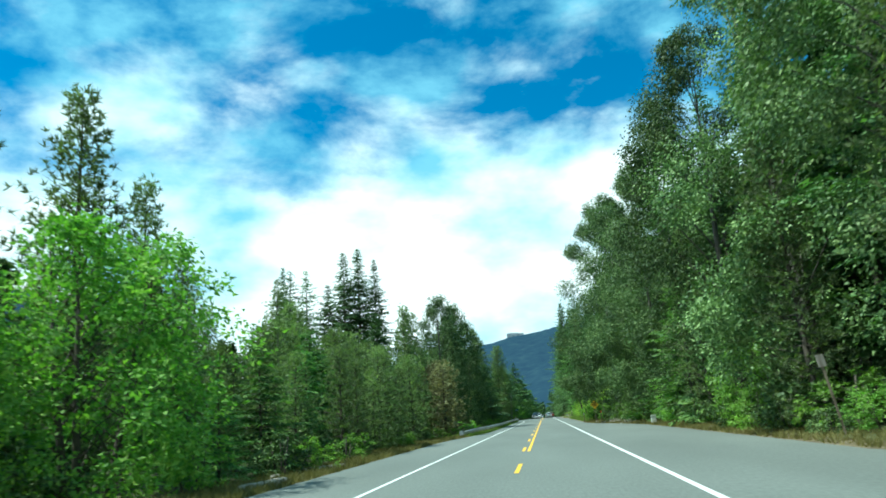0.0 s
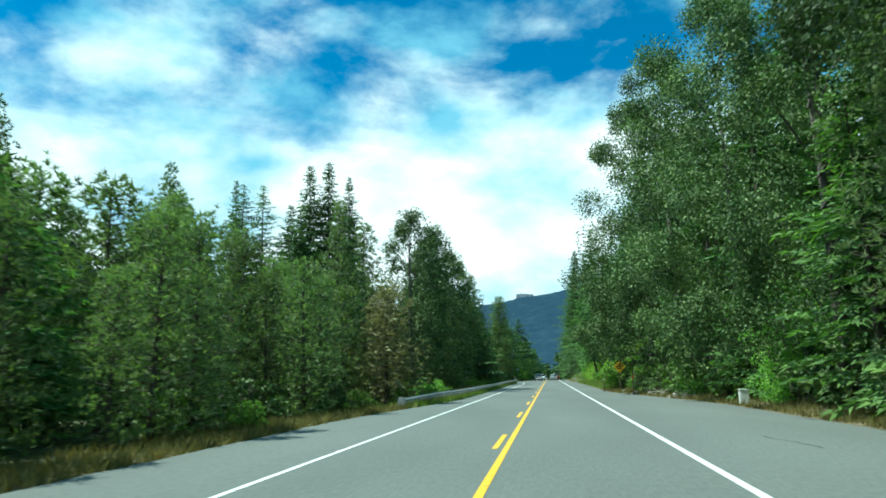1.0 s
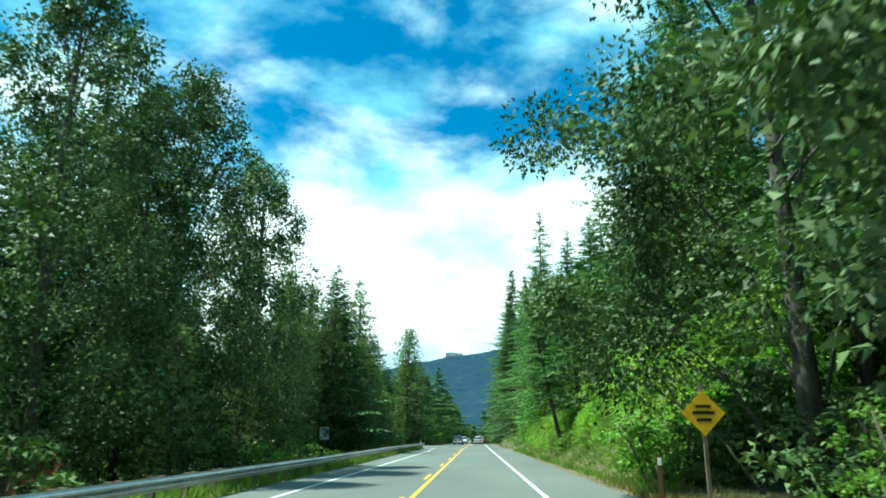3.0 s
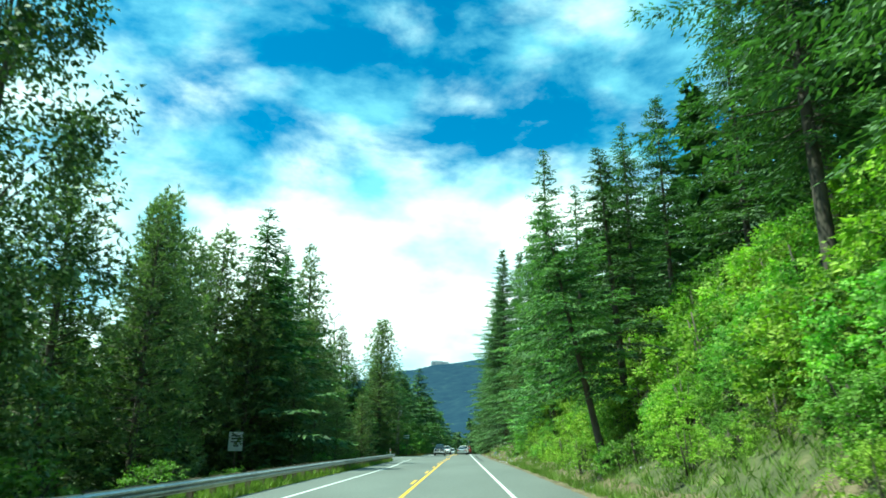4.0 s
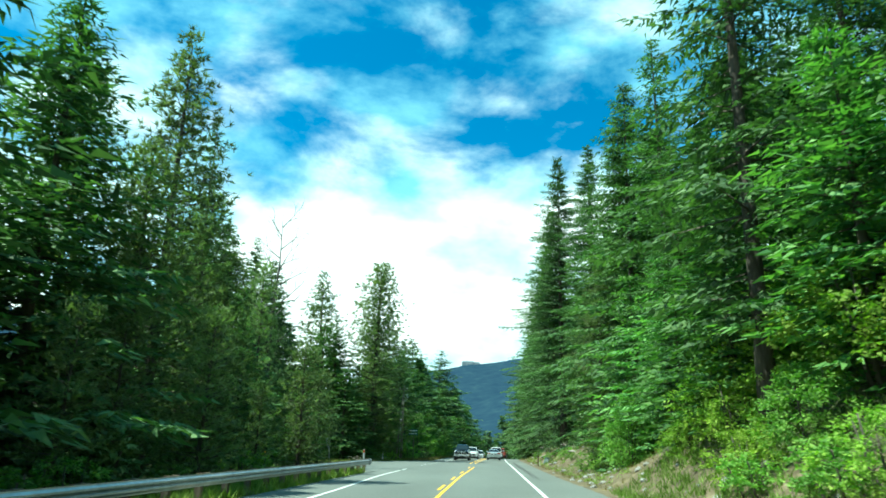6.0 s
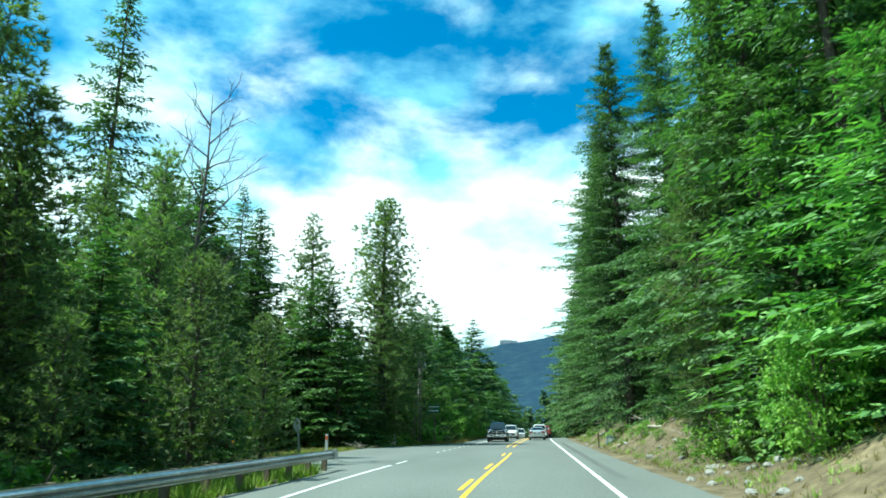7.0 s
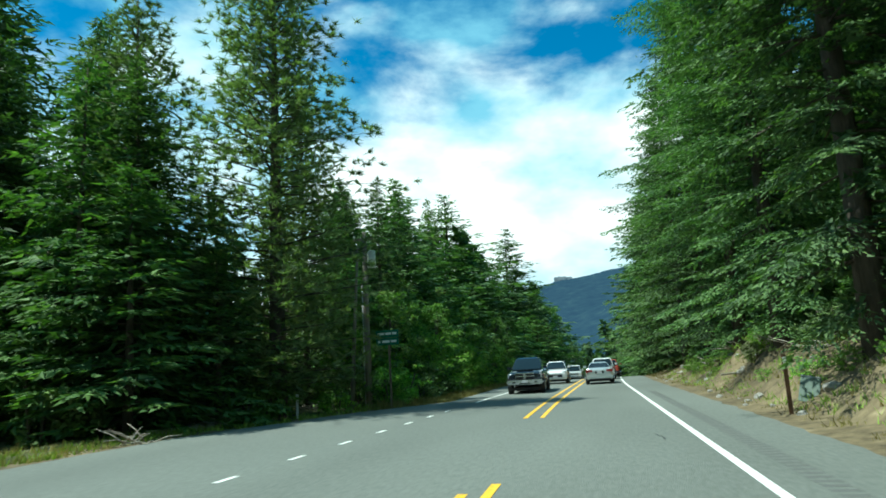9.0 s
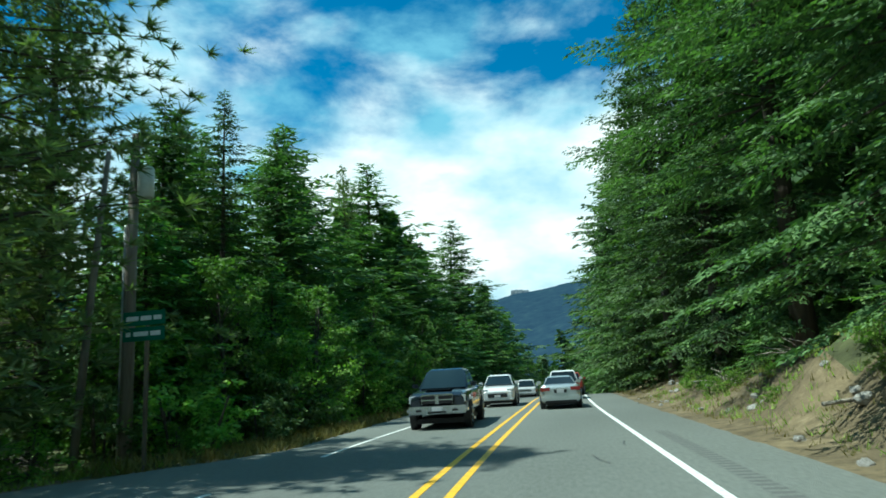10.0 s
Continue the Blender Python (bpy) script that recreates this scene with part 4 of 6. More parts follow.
# trees whose outlines stand out: kind, x, y, height, girth
for key, x, y, h, fat in (
    # before the guardrail
    ("mapA", -12.5, 19.0, 8.6, 1.15), ("mapA", -13.5, 13.5, 7.5, 1.1), ("pineA", -18, 25.5, 17, 1.0), ("pineA", -17, 29, 14, 0.9), ("pineA", -21, 21, 19, 1.0),
    ("pineB", -35, 65, 21, 1.1), ("pineB", -30, 78, 20.5, 1.1), ("pineA", -27, 74, 17, 1.2), ("pineA", -24, 70, 15, 1.1),
    ("spire", -36, 129, 37, 1.0), ("spire", -33.5, 131, 38, 1.0), ("spire", -30.5, 133, 36, 0.8), ("firC", -46, 126, 34, 0.95), ("firC", -43, 127, 34, 0.95), ("spire", -48, 128, 35, 0.7), ("firB", -40, 131, 31, 0.9),
    ("firY", -13.5, 42, 8.0, 1.1), ("pineD", -8.8, 68, 7.5, 1.5), ("pineD", -10.8, 74.5, 8.6, 1.2), ("pineA", -13.5, 73, 15, 0.8),
    ("cotA", -12.6, 96, 20, 0.95), ("cotA", -11.2, 103, 20, 1.0), ("cotA", -10.7, 109.5, 18, 1.0), ("cotA", -12.5, 101, 18, 0.8),
    # behind the guardrail
    ("firA", -13, 144, 20, 1.06), ("firB", -13.5, 153, 19, 1.06), ("pineB", -13.2, 161, 22, 1.12), ("firC", -21.5, 183, 28.6, 0.8), ("cotA", -16.0, 183.5, 12, 1.25),
    ("pineA", -14, 129, 16, 1.0), ("pineA", -15.5, 137, 16, 1.1), ("pineA", -15, 122, 17, 1.0), ("pineA", -13.5, 148, 14.5, 1.0),
    ("pineA", -12.5, 125, 14, 1.1), ("pineA", -14.8, 131.5, 15, 1.1), ("pineB", -12.5, 140.5, 15, 1.3), ("pineA", -11.8, 156.5, 14, 1.1), ("pineA", -12.5, 166, 12, 1.2), ("firA", -12.8, 171, 9.5, 1.18), ("pineA", -15.5, 157, 18, 1.1), ("pineA", -15, 140, 17, 1.1),
    ("firA", -17, 126, 11, 1.2), ("firB", -17.5, 134, 11, 1.2), ("firA", -17.5, 150, 11, 1.42), ("firB", -17, 163, 11, 1.42), ("firA", -16.5, 171, 12, 1.3), ("pineB", -16.5, 176, 14, 1.3), ("firB", -19, 156, 12, 1.42), ("firB", -20, 142, 12, 1.42),
    # round the junction
    ("alder", -30, 206, 22, 1.2), ("cotA", -27, 210, 19, 1.1), ("mapA", -21, 205, 8, 1.1), ("firA", -38, 199, 19, 1.2), ("firB", -25, 207, 13, 1.2), ("alder", -36, 207, 21, 1.2), ("firY", -22.6, 199.4, 3.3, 1.05), ("bushB", -20.8, 199.6, 1.2, 1.2), ("pineN", -11.8, 211, 22.7, 1.55), ("pineB", -18.2, 210, 21.3, 1.36), ("firA", -15.5, 206.5, 15, 1.18),
    ("firB", -33.8, 216.5, 29.5, 1.3), ("firB", -37, 216, 28.5, 1.18), ("firC", -33, 226, 31.5, 0.9), ("firB", -27, 218, 25, 1.06), ("firY", -16.6, 204.5, 14.5, 0.85), ("pineN", -12.8, 216.5, 17, 1.1), ("firY", -13.6, 203.5, 9.5, 1.2), ("firY", -12.6, 207.5, 7, 1.2), ("firB", -22, 206, 17, 1.18),
    ("firA", -14, 237.5, 18, 1.69), ("firA", -12.3, 253.5, 20.6, 1.69), ("pineB", -13.4, 250, 19, 1.0), ("firA", -10.4, 288, 24.5, 1.49), ("alder", -5.4, 312, 16.5, 1.15), ("alder", -3.6, 327, 13, 1.2), ("alder", -2.0, 338, 11.5, 1.2), ("alder", -7, 306, 14, 1.1), ("firB", -15, 243, 16, 1.69), ("firA", -10.5, 262, 15, 1.35),
    ("firB", -14.5, 227, 15, 1.35), ("firA", -16.5, 232, 16, 1.35), ("firB", -11.3, 246, 14, 1.69), ("firA", -9.5, 271, 15, 1.35), ("firB", -8.6, 279, 16, 1.35), ("firA", -6.4, 296, 17, 1.35), ("firY", -6.2, 266, 8, 1.4), ("firY", -5.2, 274, 8.5, 1.4), ("firY", -4.2, 283, 9, 1.4), ("firC", -11, 224, 14.2, 1.08), ("firB", -12.5, 222, 13, 1.08), ("firB", -11.5, 231, 15, 1.22),
    ("firY", -9.8, 226, 7, 1.1), ("firY", -9.6, 234, 8, 1.2), ("firY", -9.5, 243, 9, 1.1), ("firY", -9.4, 250, 8, 1.1), ("firY", -10.2, 229.5, 6, 1.2), ("firY", -8.6, 238, 7, 1.3), ("firY", -8.2, 246, 7.5, 1.3), ("firY", -7.6, 253, 7, 1.3), ("firY", -11.5, 219.5, 8.5, 1.2), ("firY", -7.2, 259, 7, 1.3),
    ("alder", -9.0, 220.5, 6.5, 1.2), ("alder", -8.4, 227, 6.0, 1.3), ("alder", -8.2, 235, 6.5, 1.3), ("alder", -6.9, 243, 6.0, 1.3), ("alder", -6.4, 251, 6.5, 1.3), ("bushM", -8.0, 223.5, 3.6, 1.2), ("bushM", -7.4, 231, 3.4, 1.2), ("bushM", -7.0, 239, 3.6, 1.2), ("bushM", -10.2, 217.5, 3.8, 1.2), ("mapA", -10.4, 223.5, 6.0, 1.0), ("mapA", -9.8, 232, 6.0, 1.0),
    # broadleaf wood on the far side of the pull-out
    ("cotB", 13.5, 33, 27, 1.0), ("cotB", 13.0, 44, 26, 1.0), ("cotB", 12.4, 56, 24, 0.95), ("cotB", 11.6, 68, 26, 1.0), ("cotB", 10.9, 80, 27, 1.05), ("cotB", 10.3, 92, 28, 1.05), ("firM", 12.8, 106, 25, 0.8), ("cotB", 14.5, 21, 26, 1.0), ("cotB", 14.0, 9, 26, 1.0),
    ("pineA", 11.8, 30, 14, 0.9), ("pineA", 12.4, 18, 16, 1.0), ("pineA", 11.6, 47, 13, 0.9), ("alder", 11.3, 74, 12, 0.9), ("firY", 11.2, 50, 11, 0.9), ("firY", 11.3, 64, 8, 1.0), ("mapA", 11.6, 39, 5.0, 0.9), ("mapA", 11.9, 60, 5.5, 0.9),
    ("firC", 19, 12, 28, 0.9), ("firC", 19.5, 21, 28, 0.9), ("firC", 21, 4, 28, 0.9), ("firC", 17, 30, 29, 0.9), ("firC", 16.5, 42, 28, 0.9), ("firC", 16, 53, 27, 0.9), ("firC", 15.6, 63, 28, 0.9), ("firC", 15.5, 74, 28, 0.9), ("firC", 15, 86, 28, 0.9), ("firC", 14.6, 97, 27, 0.9),
    # firs on the bank
    ("firC", 9.5, 152, 26, 0.8), ("firC", 12.2, 172, 27, 0.9), ("firM", 11.8, 184, 26.5, 0.9), ("firN", 8.9, 202.5, 31.5, 0.86), ("firN", 10.4, 191, 28, 0.82), ("firM", 11, 177, 27, 0.9), ("firM", 10.2, 162, 13, 1.0), ("firY", 9.9, 171.5, 11, 1.0), ("bushM", 8.7, 168.5, 3.2, 0.8), ("bushM", 9.6, 169.5, 3.8, 0.9),
    ("firN", 9.0, 212, 28, 0.90), ("firN", 9.1, 220, 28, 0.92), ("firN", 9.4, 231, 27, 0.95), ("firM", 9.3, 243, 26, 0.95), ("firA", 9.6, 255, 25, 0.85), ("firA", 9.8, 267, 25, 0.85), ("firB", 10.0, 280, 25, 1.0), ("firA", 10.8, 294, 24, 0.85), ("firB", 11.5, 310, 24, 1.0), ("firA", 8.6, 248, 13, 0.9), ("firA", 8.4, 261, 12, 0.9), ("firB", 8.6, 273, 13, 1.0), ("firA", 9.2, 287, 13, 0.9),
    ("pineN", 9.5, 181.5, 13.5, 1.25), ("firM", 17, 142, 20, 0.9), ("firC", 12.4, 135, 15.5, 1.15), ("firC", 18, 131, 21, 0.9), ("firC", 18, 123, 21, 0.9), ("firC", 16.5, 150, 22, 0.9), ("firM", 16.5, 158, 22, 0.9), ("firT", 12.6, 113.5, 19, 1.0), ("firT", 15.2, 117.5, 20, 1.0), ("firT", 17.4, 110, 21, 1.0), ("firC", 14.5, 165, 25, 0.9),
    ("firY", 9.8, 155.5, 8.5, 1.15), ("firY", 10.8, 148.5, 9.5, 1.1), ("firY", 10.6, 166.5, 9.5, 1.1), ("firY", 9.2, 160, 6.5, 1.15), ("alder", 11.5, 143, 8, 1.1),
):
    put(key, x, y, h, fat)
# two firs that lean over the bank
put("firL", 7.7, 122.8, 11.5, 0.95, lean=(0, -11))
put("firC", 9.6, 126.5, 14.2, 1.15, lean=(0, -3))

# the thicket and the woods behind
wood = random.Random(9)
for y in range(24, 69, 3):
    for x0 in (-10.6, -13.5, -17):
        x, yy, h = x0 + wood.uniform(-1, 1), y + wood.uniform(-1.4, 1.4), (4.3 + 0.075 * (y - 24) + (-10.6 - x0) * 0.40) * wood.uniform(0.80, 1.2)
        if x0 > -16:
            put(wood.choice(("pineS", "pineS", "pineS", "pineS", "pineS", "firY")), x, yy, h, 1.05)
        else:
            put("pineS", x, yy, h * 1.05, 1.1)
for y in range(74, 180, 5):
    # no young trees where they would hide the tent or the notice sign
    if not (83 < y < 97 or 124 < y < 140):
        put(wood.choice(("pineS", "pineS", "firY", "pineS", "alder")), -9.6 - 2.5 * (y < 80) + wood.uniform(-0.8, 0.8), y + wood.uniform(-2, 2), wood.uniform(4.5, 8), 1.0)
    if y % 2:
        far_tree(-16 + wood.uniform(-1.5, 1.5), y, wood.uniform(12, 16), 1.05)
        continue
    # row left open for the camera's view of the notice sign
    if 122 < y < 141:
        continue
    put(wood.choice(("pineA", "firA", "pineA", "firB")), -15 + wood.uniform(-2, 2), y + wood.uniform(-2, 2), wood.uniform(12, 16.5), 1.0)
for y in range(-6, 330, 9):
    for x0 in (-23, -31, -40):
        if x0 == -23 and 25 < y < 120:
            put("pineA", x0 + wood.uniform(-2, 2), y + wood.uniform(-3, 3), wood.uniform(8.5, 11) + 0.02 * y, 1.1)
            continue
        far_tree(x0 + wood.uniform(-3, 3) + bend(y), y + wood.uniform(-3, 3), (wood.uniform(9, 12) if x0 == -23 and 95 < y < 260 else wood.uniform(11, 15) + (4 if y > 190 else 0)), 1.05)
for y in range(252, 330, 6):
    far_tree(-13 + bend(y) + wood.uniform(-2, 2), y, wood.uniform(13, 19), 1.1)
    if y % 12 == 0:
        put("alder", -8.5 + bend(y) + wood.uniform(-1, 1), y, wood.uniform(5, 9), 1.0)
for y in range(206, 250, 4):
    far_tree(-20 + wood.uniform(-2, 2), y, wood.uniform(8, 11), 1.1)
for y in range(-4, 330, 8):
    for x0 in (17, 23, 31):
        if x0 == 17 and 92 < y < 172:
            continue
        x0 += 2.5 * (x0 == 17 and y < 100)
        far_tree(x0 + wood.uniform(-2, 2) + bend(y), y + wood.uniform(-3, 3), wood.uniform(20, 27) if y < 100 or y > 165 else wood.uniform(17, 22), 1.1)
for y in range(300, 372, 8):
    for k in range(6):
        far_tree(bend(y) + (wood.uniform(-34, -10) if k % 2 else wood.uniform(10, 34)), y + wood.uniform(-3, 3), wood.uniform(14, 20), 1.1)
for y in range(372, 470, 8):
    for k in range(7):
        far_tree(wood.uniform(-34, 60), y + wood.uniform(-3, 3), wood.uniform(14, 22), 1.2)
for i in range(250):
    y = wood.uniform(-45, 420)
    x = bend(y) + (-wood.uniform(46, 130) if i % 2 else wood.uniform(38, 120))
    far_tree(x, y, wood.uniform(15, 23), 1.15, deep=True)
# bushes on the bank and along the shoulders
for i in range(150):
    y = wood.uniform(97, 162) if i > 40 else wood.uniform(97, 120)
    u = wood.random()
    put(wood.choice(("bushV", "bushM", "bushM", "bushV")), right_edge(y) + 2.6 + 7.6 * u, y, wood.uniform(1.2, 2.2) + 1.7 * u, 1.25)
for i in range(12):
    y = wood.uniform(172, 182)
    put(wood.choice(("bushD", "bushD", "bushB")), right_edge(y) + wood.uniform(2.6, 6), y, wood.uniform(1.2, 2.0), 1.1)
for i in range(26):
    y = wood.uniform(14, 100)
    put(wood.choice(("bushA", "bushB", "bushB", "bushD")), right_edge(y) + wood.uniform(1.4, 3.2), y, wood.uniform(0.9, 2.2), 1.2)
for i in range(20):
    y = wood.uniform(20, 172)
    put(wood.choice(("bushD", "bushB", "bushA")), left_edge(y) - wood.uniform(1.6, 3.4), y, wood.uniform(0.8, 1.8), 1.2)
for i in range(22):
    y = wood.uniform(186, 262)
    put(wood.choice(("bushD", "bushD", "bushB")), left_edge(y) - wood.uniform(2.0, 4.2), y, wood.uniform(0.9, 2.0), 1.2)
for i in range(16):
    y = wood.uniform(184, 262)
    put("bushD", right_edge(y) + wood.uniform(4.2, 5.6), y, wood.uniform(0.6, 1.2), 1.1)
for i in range(48):
    y = wood.uniform(0, 260)
    side = wood.random() < 0.5
    x = right_edge(y) + wood.uniform(4.5, 9) if side else left_edge(y) - wood.uniform(4, 11)
    put("bushD", x, y, wood.uniform(1.4, 3.0), 1.3)
# low growth at the foot of the bank
for i in range(44):
    y = 98 + 54 * (i + wood.random()) / 44
    put(wood.choice(("bushB", "bushV", "bushV", "bushA")), right_edge(y) + wood.uniform(1.5, 3.4), y, wood.uniform(0.6, 1.4), 1.3)
# undergrowth that hangs over the top of the cut
for i in range(46):
    y = 182 + 80 * (i + wood.random()) / 46
    put("bushD", right_edge(y) + wood.uniform(3.6, 5.2), y, wood.uniform(0.6, 1.3), 1.25)
for i in range(14):
    y = 186 + 74 * (i + wood.random()) / 14
    put("firY", right_edge(y) + wood.uniform(3.8, 5.0), y, wood.uniform(2.0, 4.5), 1.2)
# small plants on the face of the cut
for i in range(30):
    y = 174 + 62 * (i + wood.random()) / 30
    put(wood.choice(("bushB", "bushB", "bushA")), right_edge(y) + wood.uniform(1.7, 3.9), y, wood.uniform(0.3, 0.85), 1.2)
# low shrubs in the sight gaps below the rail
for x, y, h in ((-12.4, 89, 2.2), (-9.0, 127.5, 1.1), (-9.5, 121, 1.6), (-10.8, 134, 1.2), (-8.4, 131, 0.9)):
    put("bushA", x, y, h, 1.35)
# undergrowth beneath the broadleaf wood
for i in range(26):
    y = 28 + 70 * (i + wood.random()) / 26
    put("bushD", right_edge(y) + wood.uniform(3.2, 6.5), y, wood.uniform(1.8, 3.2), 1.4)
for i in range(12):
    y = wood.uniform(76, 92)
    put("bushD", wood.uniform(-15.5, -10.8), y, wood.uniform(1.0, 2.0), 1.4)


def massed(name, meshes, places, label, category):
    """Many copies of a plant's meshes in one mesh."""
    V, lens, idx, mat, base = [], [], [], [], 0
    slots = []
    for me in meshes:
        co = np.empty(len(me.vertices) * 3, np.float32)
        me.vertices.foreach_get("co", co)
        co = np.c_[co.reshape(-1, 3), np.ones(len(me.vertices))]
        li = np.empty(len(me.loops), np.int32)
        me.loops.foreach_get("vertex_index", li)
        tot = np.empty(len(me.polygons), np.int32)
        me.polygons.foreach_get("loop_total", tot)
        mi = np.empty(len(me.polygons), np.int32)
        me.polygons.foreach_get("material_index", mi)
        first = len(slots)
        slots += list(me.materials)
        for m in places:
            V.append((co @ np.array(m).T)[:, :3])
            idx.append(li + base)
            lens.append(tot)
            mat.append(mi + first)
            base += len(co)
    out = bpy.data.meshes.new(name)
    V, idx, lens, mat = (np.concatenate(a) for a in (V, idx, lens, mat))
    out.vertices.add(len(V))
    out.vertices.foreach_set("co", V.astype(np.float32).ravel())
    out.loops.add(len(idx))
    out.loops.foreach_set("vertex_index", idx.astype(np.int32))
    out.polygons.add(len(lens))
    out.polygons.foreach_set("loop_start", np.concatenate([[0], np.cumsum(lens)[:-1]]).astype(np.int32))
    for m in slots:
        out.materials.append(m)
    out.polygons.foreach_set("material_index", mat.astype(np.int32))
    out.update(calc_edges=True)
    return tagged(new(name, out), label, category, kind="stuff")


massed("undergrowth", DARK_BUSH, undergrowth, "dark green leafy undergrowth in the shade of trees", "undergrowth")
wp = [np.concatenate([w[i] for w in woods]) for i in range(4)]
wood_ob = new("background_woods", leaf_mesh("background_woods", *wp, M_FIR, 0.06))
tagged(wood_ob, "dense dark fir woods behind the roadside trees", "woods", kind="stuff")
part("trunks", mesh_of("trunks", *joined(woods_trunks), M_BARK, True), None, wood_ob)["kind"] = "stuff"

# ---------------------------------------------------------------- guardrail
def rail_x(y):
    return -5.45 - 1.25 * (1 - step(61, 76, y)) - 0.4 * step(105, 140, y) - 0.05 * step(148, 178, y)


def rail_drop(y):
    return 0.06 * (1 - step(95, 150, y)) + 0.16 * (1 - step(61, 72, y))


PROFILE = ((0.00, 0.00), (0.0, 0.03), (0.055, 0.075), (0.055, 0.115), (0.0, 0.155), (0.055, 0.195), (0.055, 0.235), (0.0, 0.28), (0.0, 0.31))
guardrail = tagged(new("guardrail"), "galvanised steel W-beam guardrail on wooden posts beside the road", "guardrail")
y, k = 62.4, 0
while y < 175.5:
    y1 = min(y + 3.81, 175.5)
    V, Fc = [], []
    for i, yy in enumerate(np.linspace(y, y1 + 0.12, 4)):
        for o, z in PROFILE:
            V.append((rail_x(yy) + 0.09 + o + 0.004 * (k % 2), yy, 0.42 + z - rail_drop(yy)))
    m = len(PROFILE)
    for i in range(3):
        for j in range(m - 1):
            Fc.append((i * m + j, (i + 1) * m + j, (i + 1) * m + j + 1, i * m + j + 1))
    o = len(V)
    V += [(a - 0.006, b, c) for a, b, c in V]
    Fc += [tuple(o + q for q in f[::-1]) for f in Fc]
    part("beam", mesh_of("beam", V, Fc, M_STEEL), None, guardrail)
    y, k = y + 3.81, k + 1
post_me = block_me = None
y = 63.0
while y < 175.5:
    x = rail_x(y)
    g = land(x - 0.1, y)
    if post_me is None:
        p = part("post", boxm(-0.09, 0.09, -0.075, 0.075, -0.6, 0.72, bevel=0.01), M_POST, guardrail)
        post_me = p.data
        q = part("spacer_block", boxm(-0.09, 0.09, -0.075, 0.075, -0.17, 0.17, bevel=0.008), M_POST, guardrail)
        block_me = q.data
    else:
        p, q = part("post", post_me, None, guardrail), part("spacer_block", block_me, None, guardrail)
    p.location = (x - 0.19, y, -rail_drop(y))
    q.location = (x - 0.006, y, 0.575 - rail_drop(y))
    y += 1.905
nose = bmesh.new()
box(nose, -0.16, 0.20, -0.05, 0.28, 0.36, 0.80, bevel=0.05)
e = part("end_terminal", nose, M_STEEL, guardrail, "flat galvanised end plate")
e.location = (rail_x(62.3) + 0.05, 62.1, -0.22)
nose = bmesh.new()
box(nose, -0.02, 0.16, -0.3, 0.12, 0.40, 0.76, bevel=0.04)
e = part("end_terminal", nose, M_STEEL, guardrail, "rounded galvanised end shoe")
e.location = (rail_x(175.6) + 0.05, 175.7, 0)


# ---------------------------------------------------------------- signs, poles, markers
def sign_post(parent, h, w=0.05, mat=None, x=0.0):
    p = part("post", boxm(-w, w, -w * 0.7, w * 0.7, -0.4, h, bevel=0.008), mat or M_ALU, parent)
    p.location = (x, 0.04, 0)
    return p


def flat_poly(points, y0, y1):
    """A plate in the xz plane, with thickness."""
    bm = bmesh.new()
    a = [bm.verts.new((x, y0, z)) for x, z in points]
    b = [bm.verts.new((x, y1, z)) for x, z in points]
    bm.faces.new(a)
    bm.faces.new(b[::-1])
    for i in range(len(a)):
        j = (i + 1) % len(a)
        bm.faces.new((a[j], a[i], b[i], b[j]))
    bmesh.ops.recalc_face_normals(bm, faces=bm.faces)
    return bm


def bars(parent, rows, mat, y=-0.006):
    for x0, x1, z0, z1 in rows:
        part("lettering", boxm(x0, x1, y - 0.004, y, z0, z1), mat, parent)


def stand(name, x, y, turn_deg, label, category):
    ob = new(name)
    ob.matrix_basis = pose(x, y, land(x, y), 0, 0, turn_deg)
    return tagged(ob, label, category)


s = stand("warning_sign", 7.35, 91.3, 4, "yellow diamond warning sign on a wooden post beside bushes", "road sign")
sign_post(s, 2.9, 0.05, M_POST)
c, r = 2.15, 0.55
pl = part("panel", flat_poly([(0, c - r), (r, c), (0, c + r), (-r, c)], -0.012, -0.006), M_SIGN_YELLOW, s)
bars(pl, [(-0.19, 0.19, c + 0.13, c + 0.20), (-0.28, 0.28, c - 0.03, c + 0.05), (-0.19, 0.19, c - 0.20, c - 0.12)], M_BLACK, -0.013)

s = stand("notice_sign", -12.4, 138.8, 8, "white rectangular notice on posts behind the guardrail", "road sign")
sign_post(s, 3.2, 0.05, M_POST)
pl = part("panel", flat_poly([(-0.44, 2.15), (0.44, 2.15), (0.44, 3.32), (-0.44, 3.32)], -0.012, -0.004), M_SIGN_WHITE, s)
bars(pl, [(-0.31, 0.31, 3.05, 3.11), (-0.28, 0.28, 2.87, 2.93), (-0.31, 0.31, 2.69, 2.75), (-0.12, 0.2, 2.42, 2.50)], M_BLACK, -0.013)

s = stand("stop_sign", -10.7, 186.25, 52, "grey back of an octagonal stop sign leaning at the junction", "road sign")
s.matrix_basis = pose(-10.7, 186.25, land(-10.7, 186.25), 0, -6, 0) @ pose(0, 0, 0, 0, 0, 80)
sign_post(s, 2.15, 0.045, M_ALU)
pts = [(0.41 * math.cos(radians(22.5 + 45 * i)), 1.78 + 0.41 * math.sin(radians(22.5 + 45 * i))) for i in range(8)]
part("panel", flat_poly(pts, 0.085, 0.092), M_ALU, s)

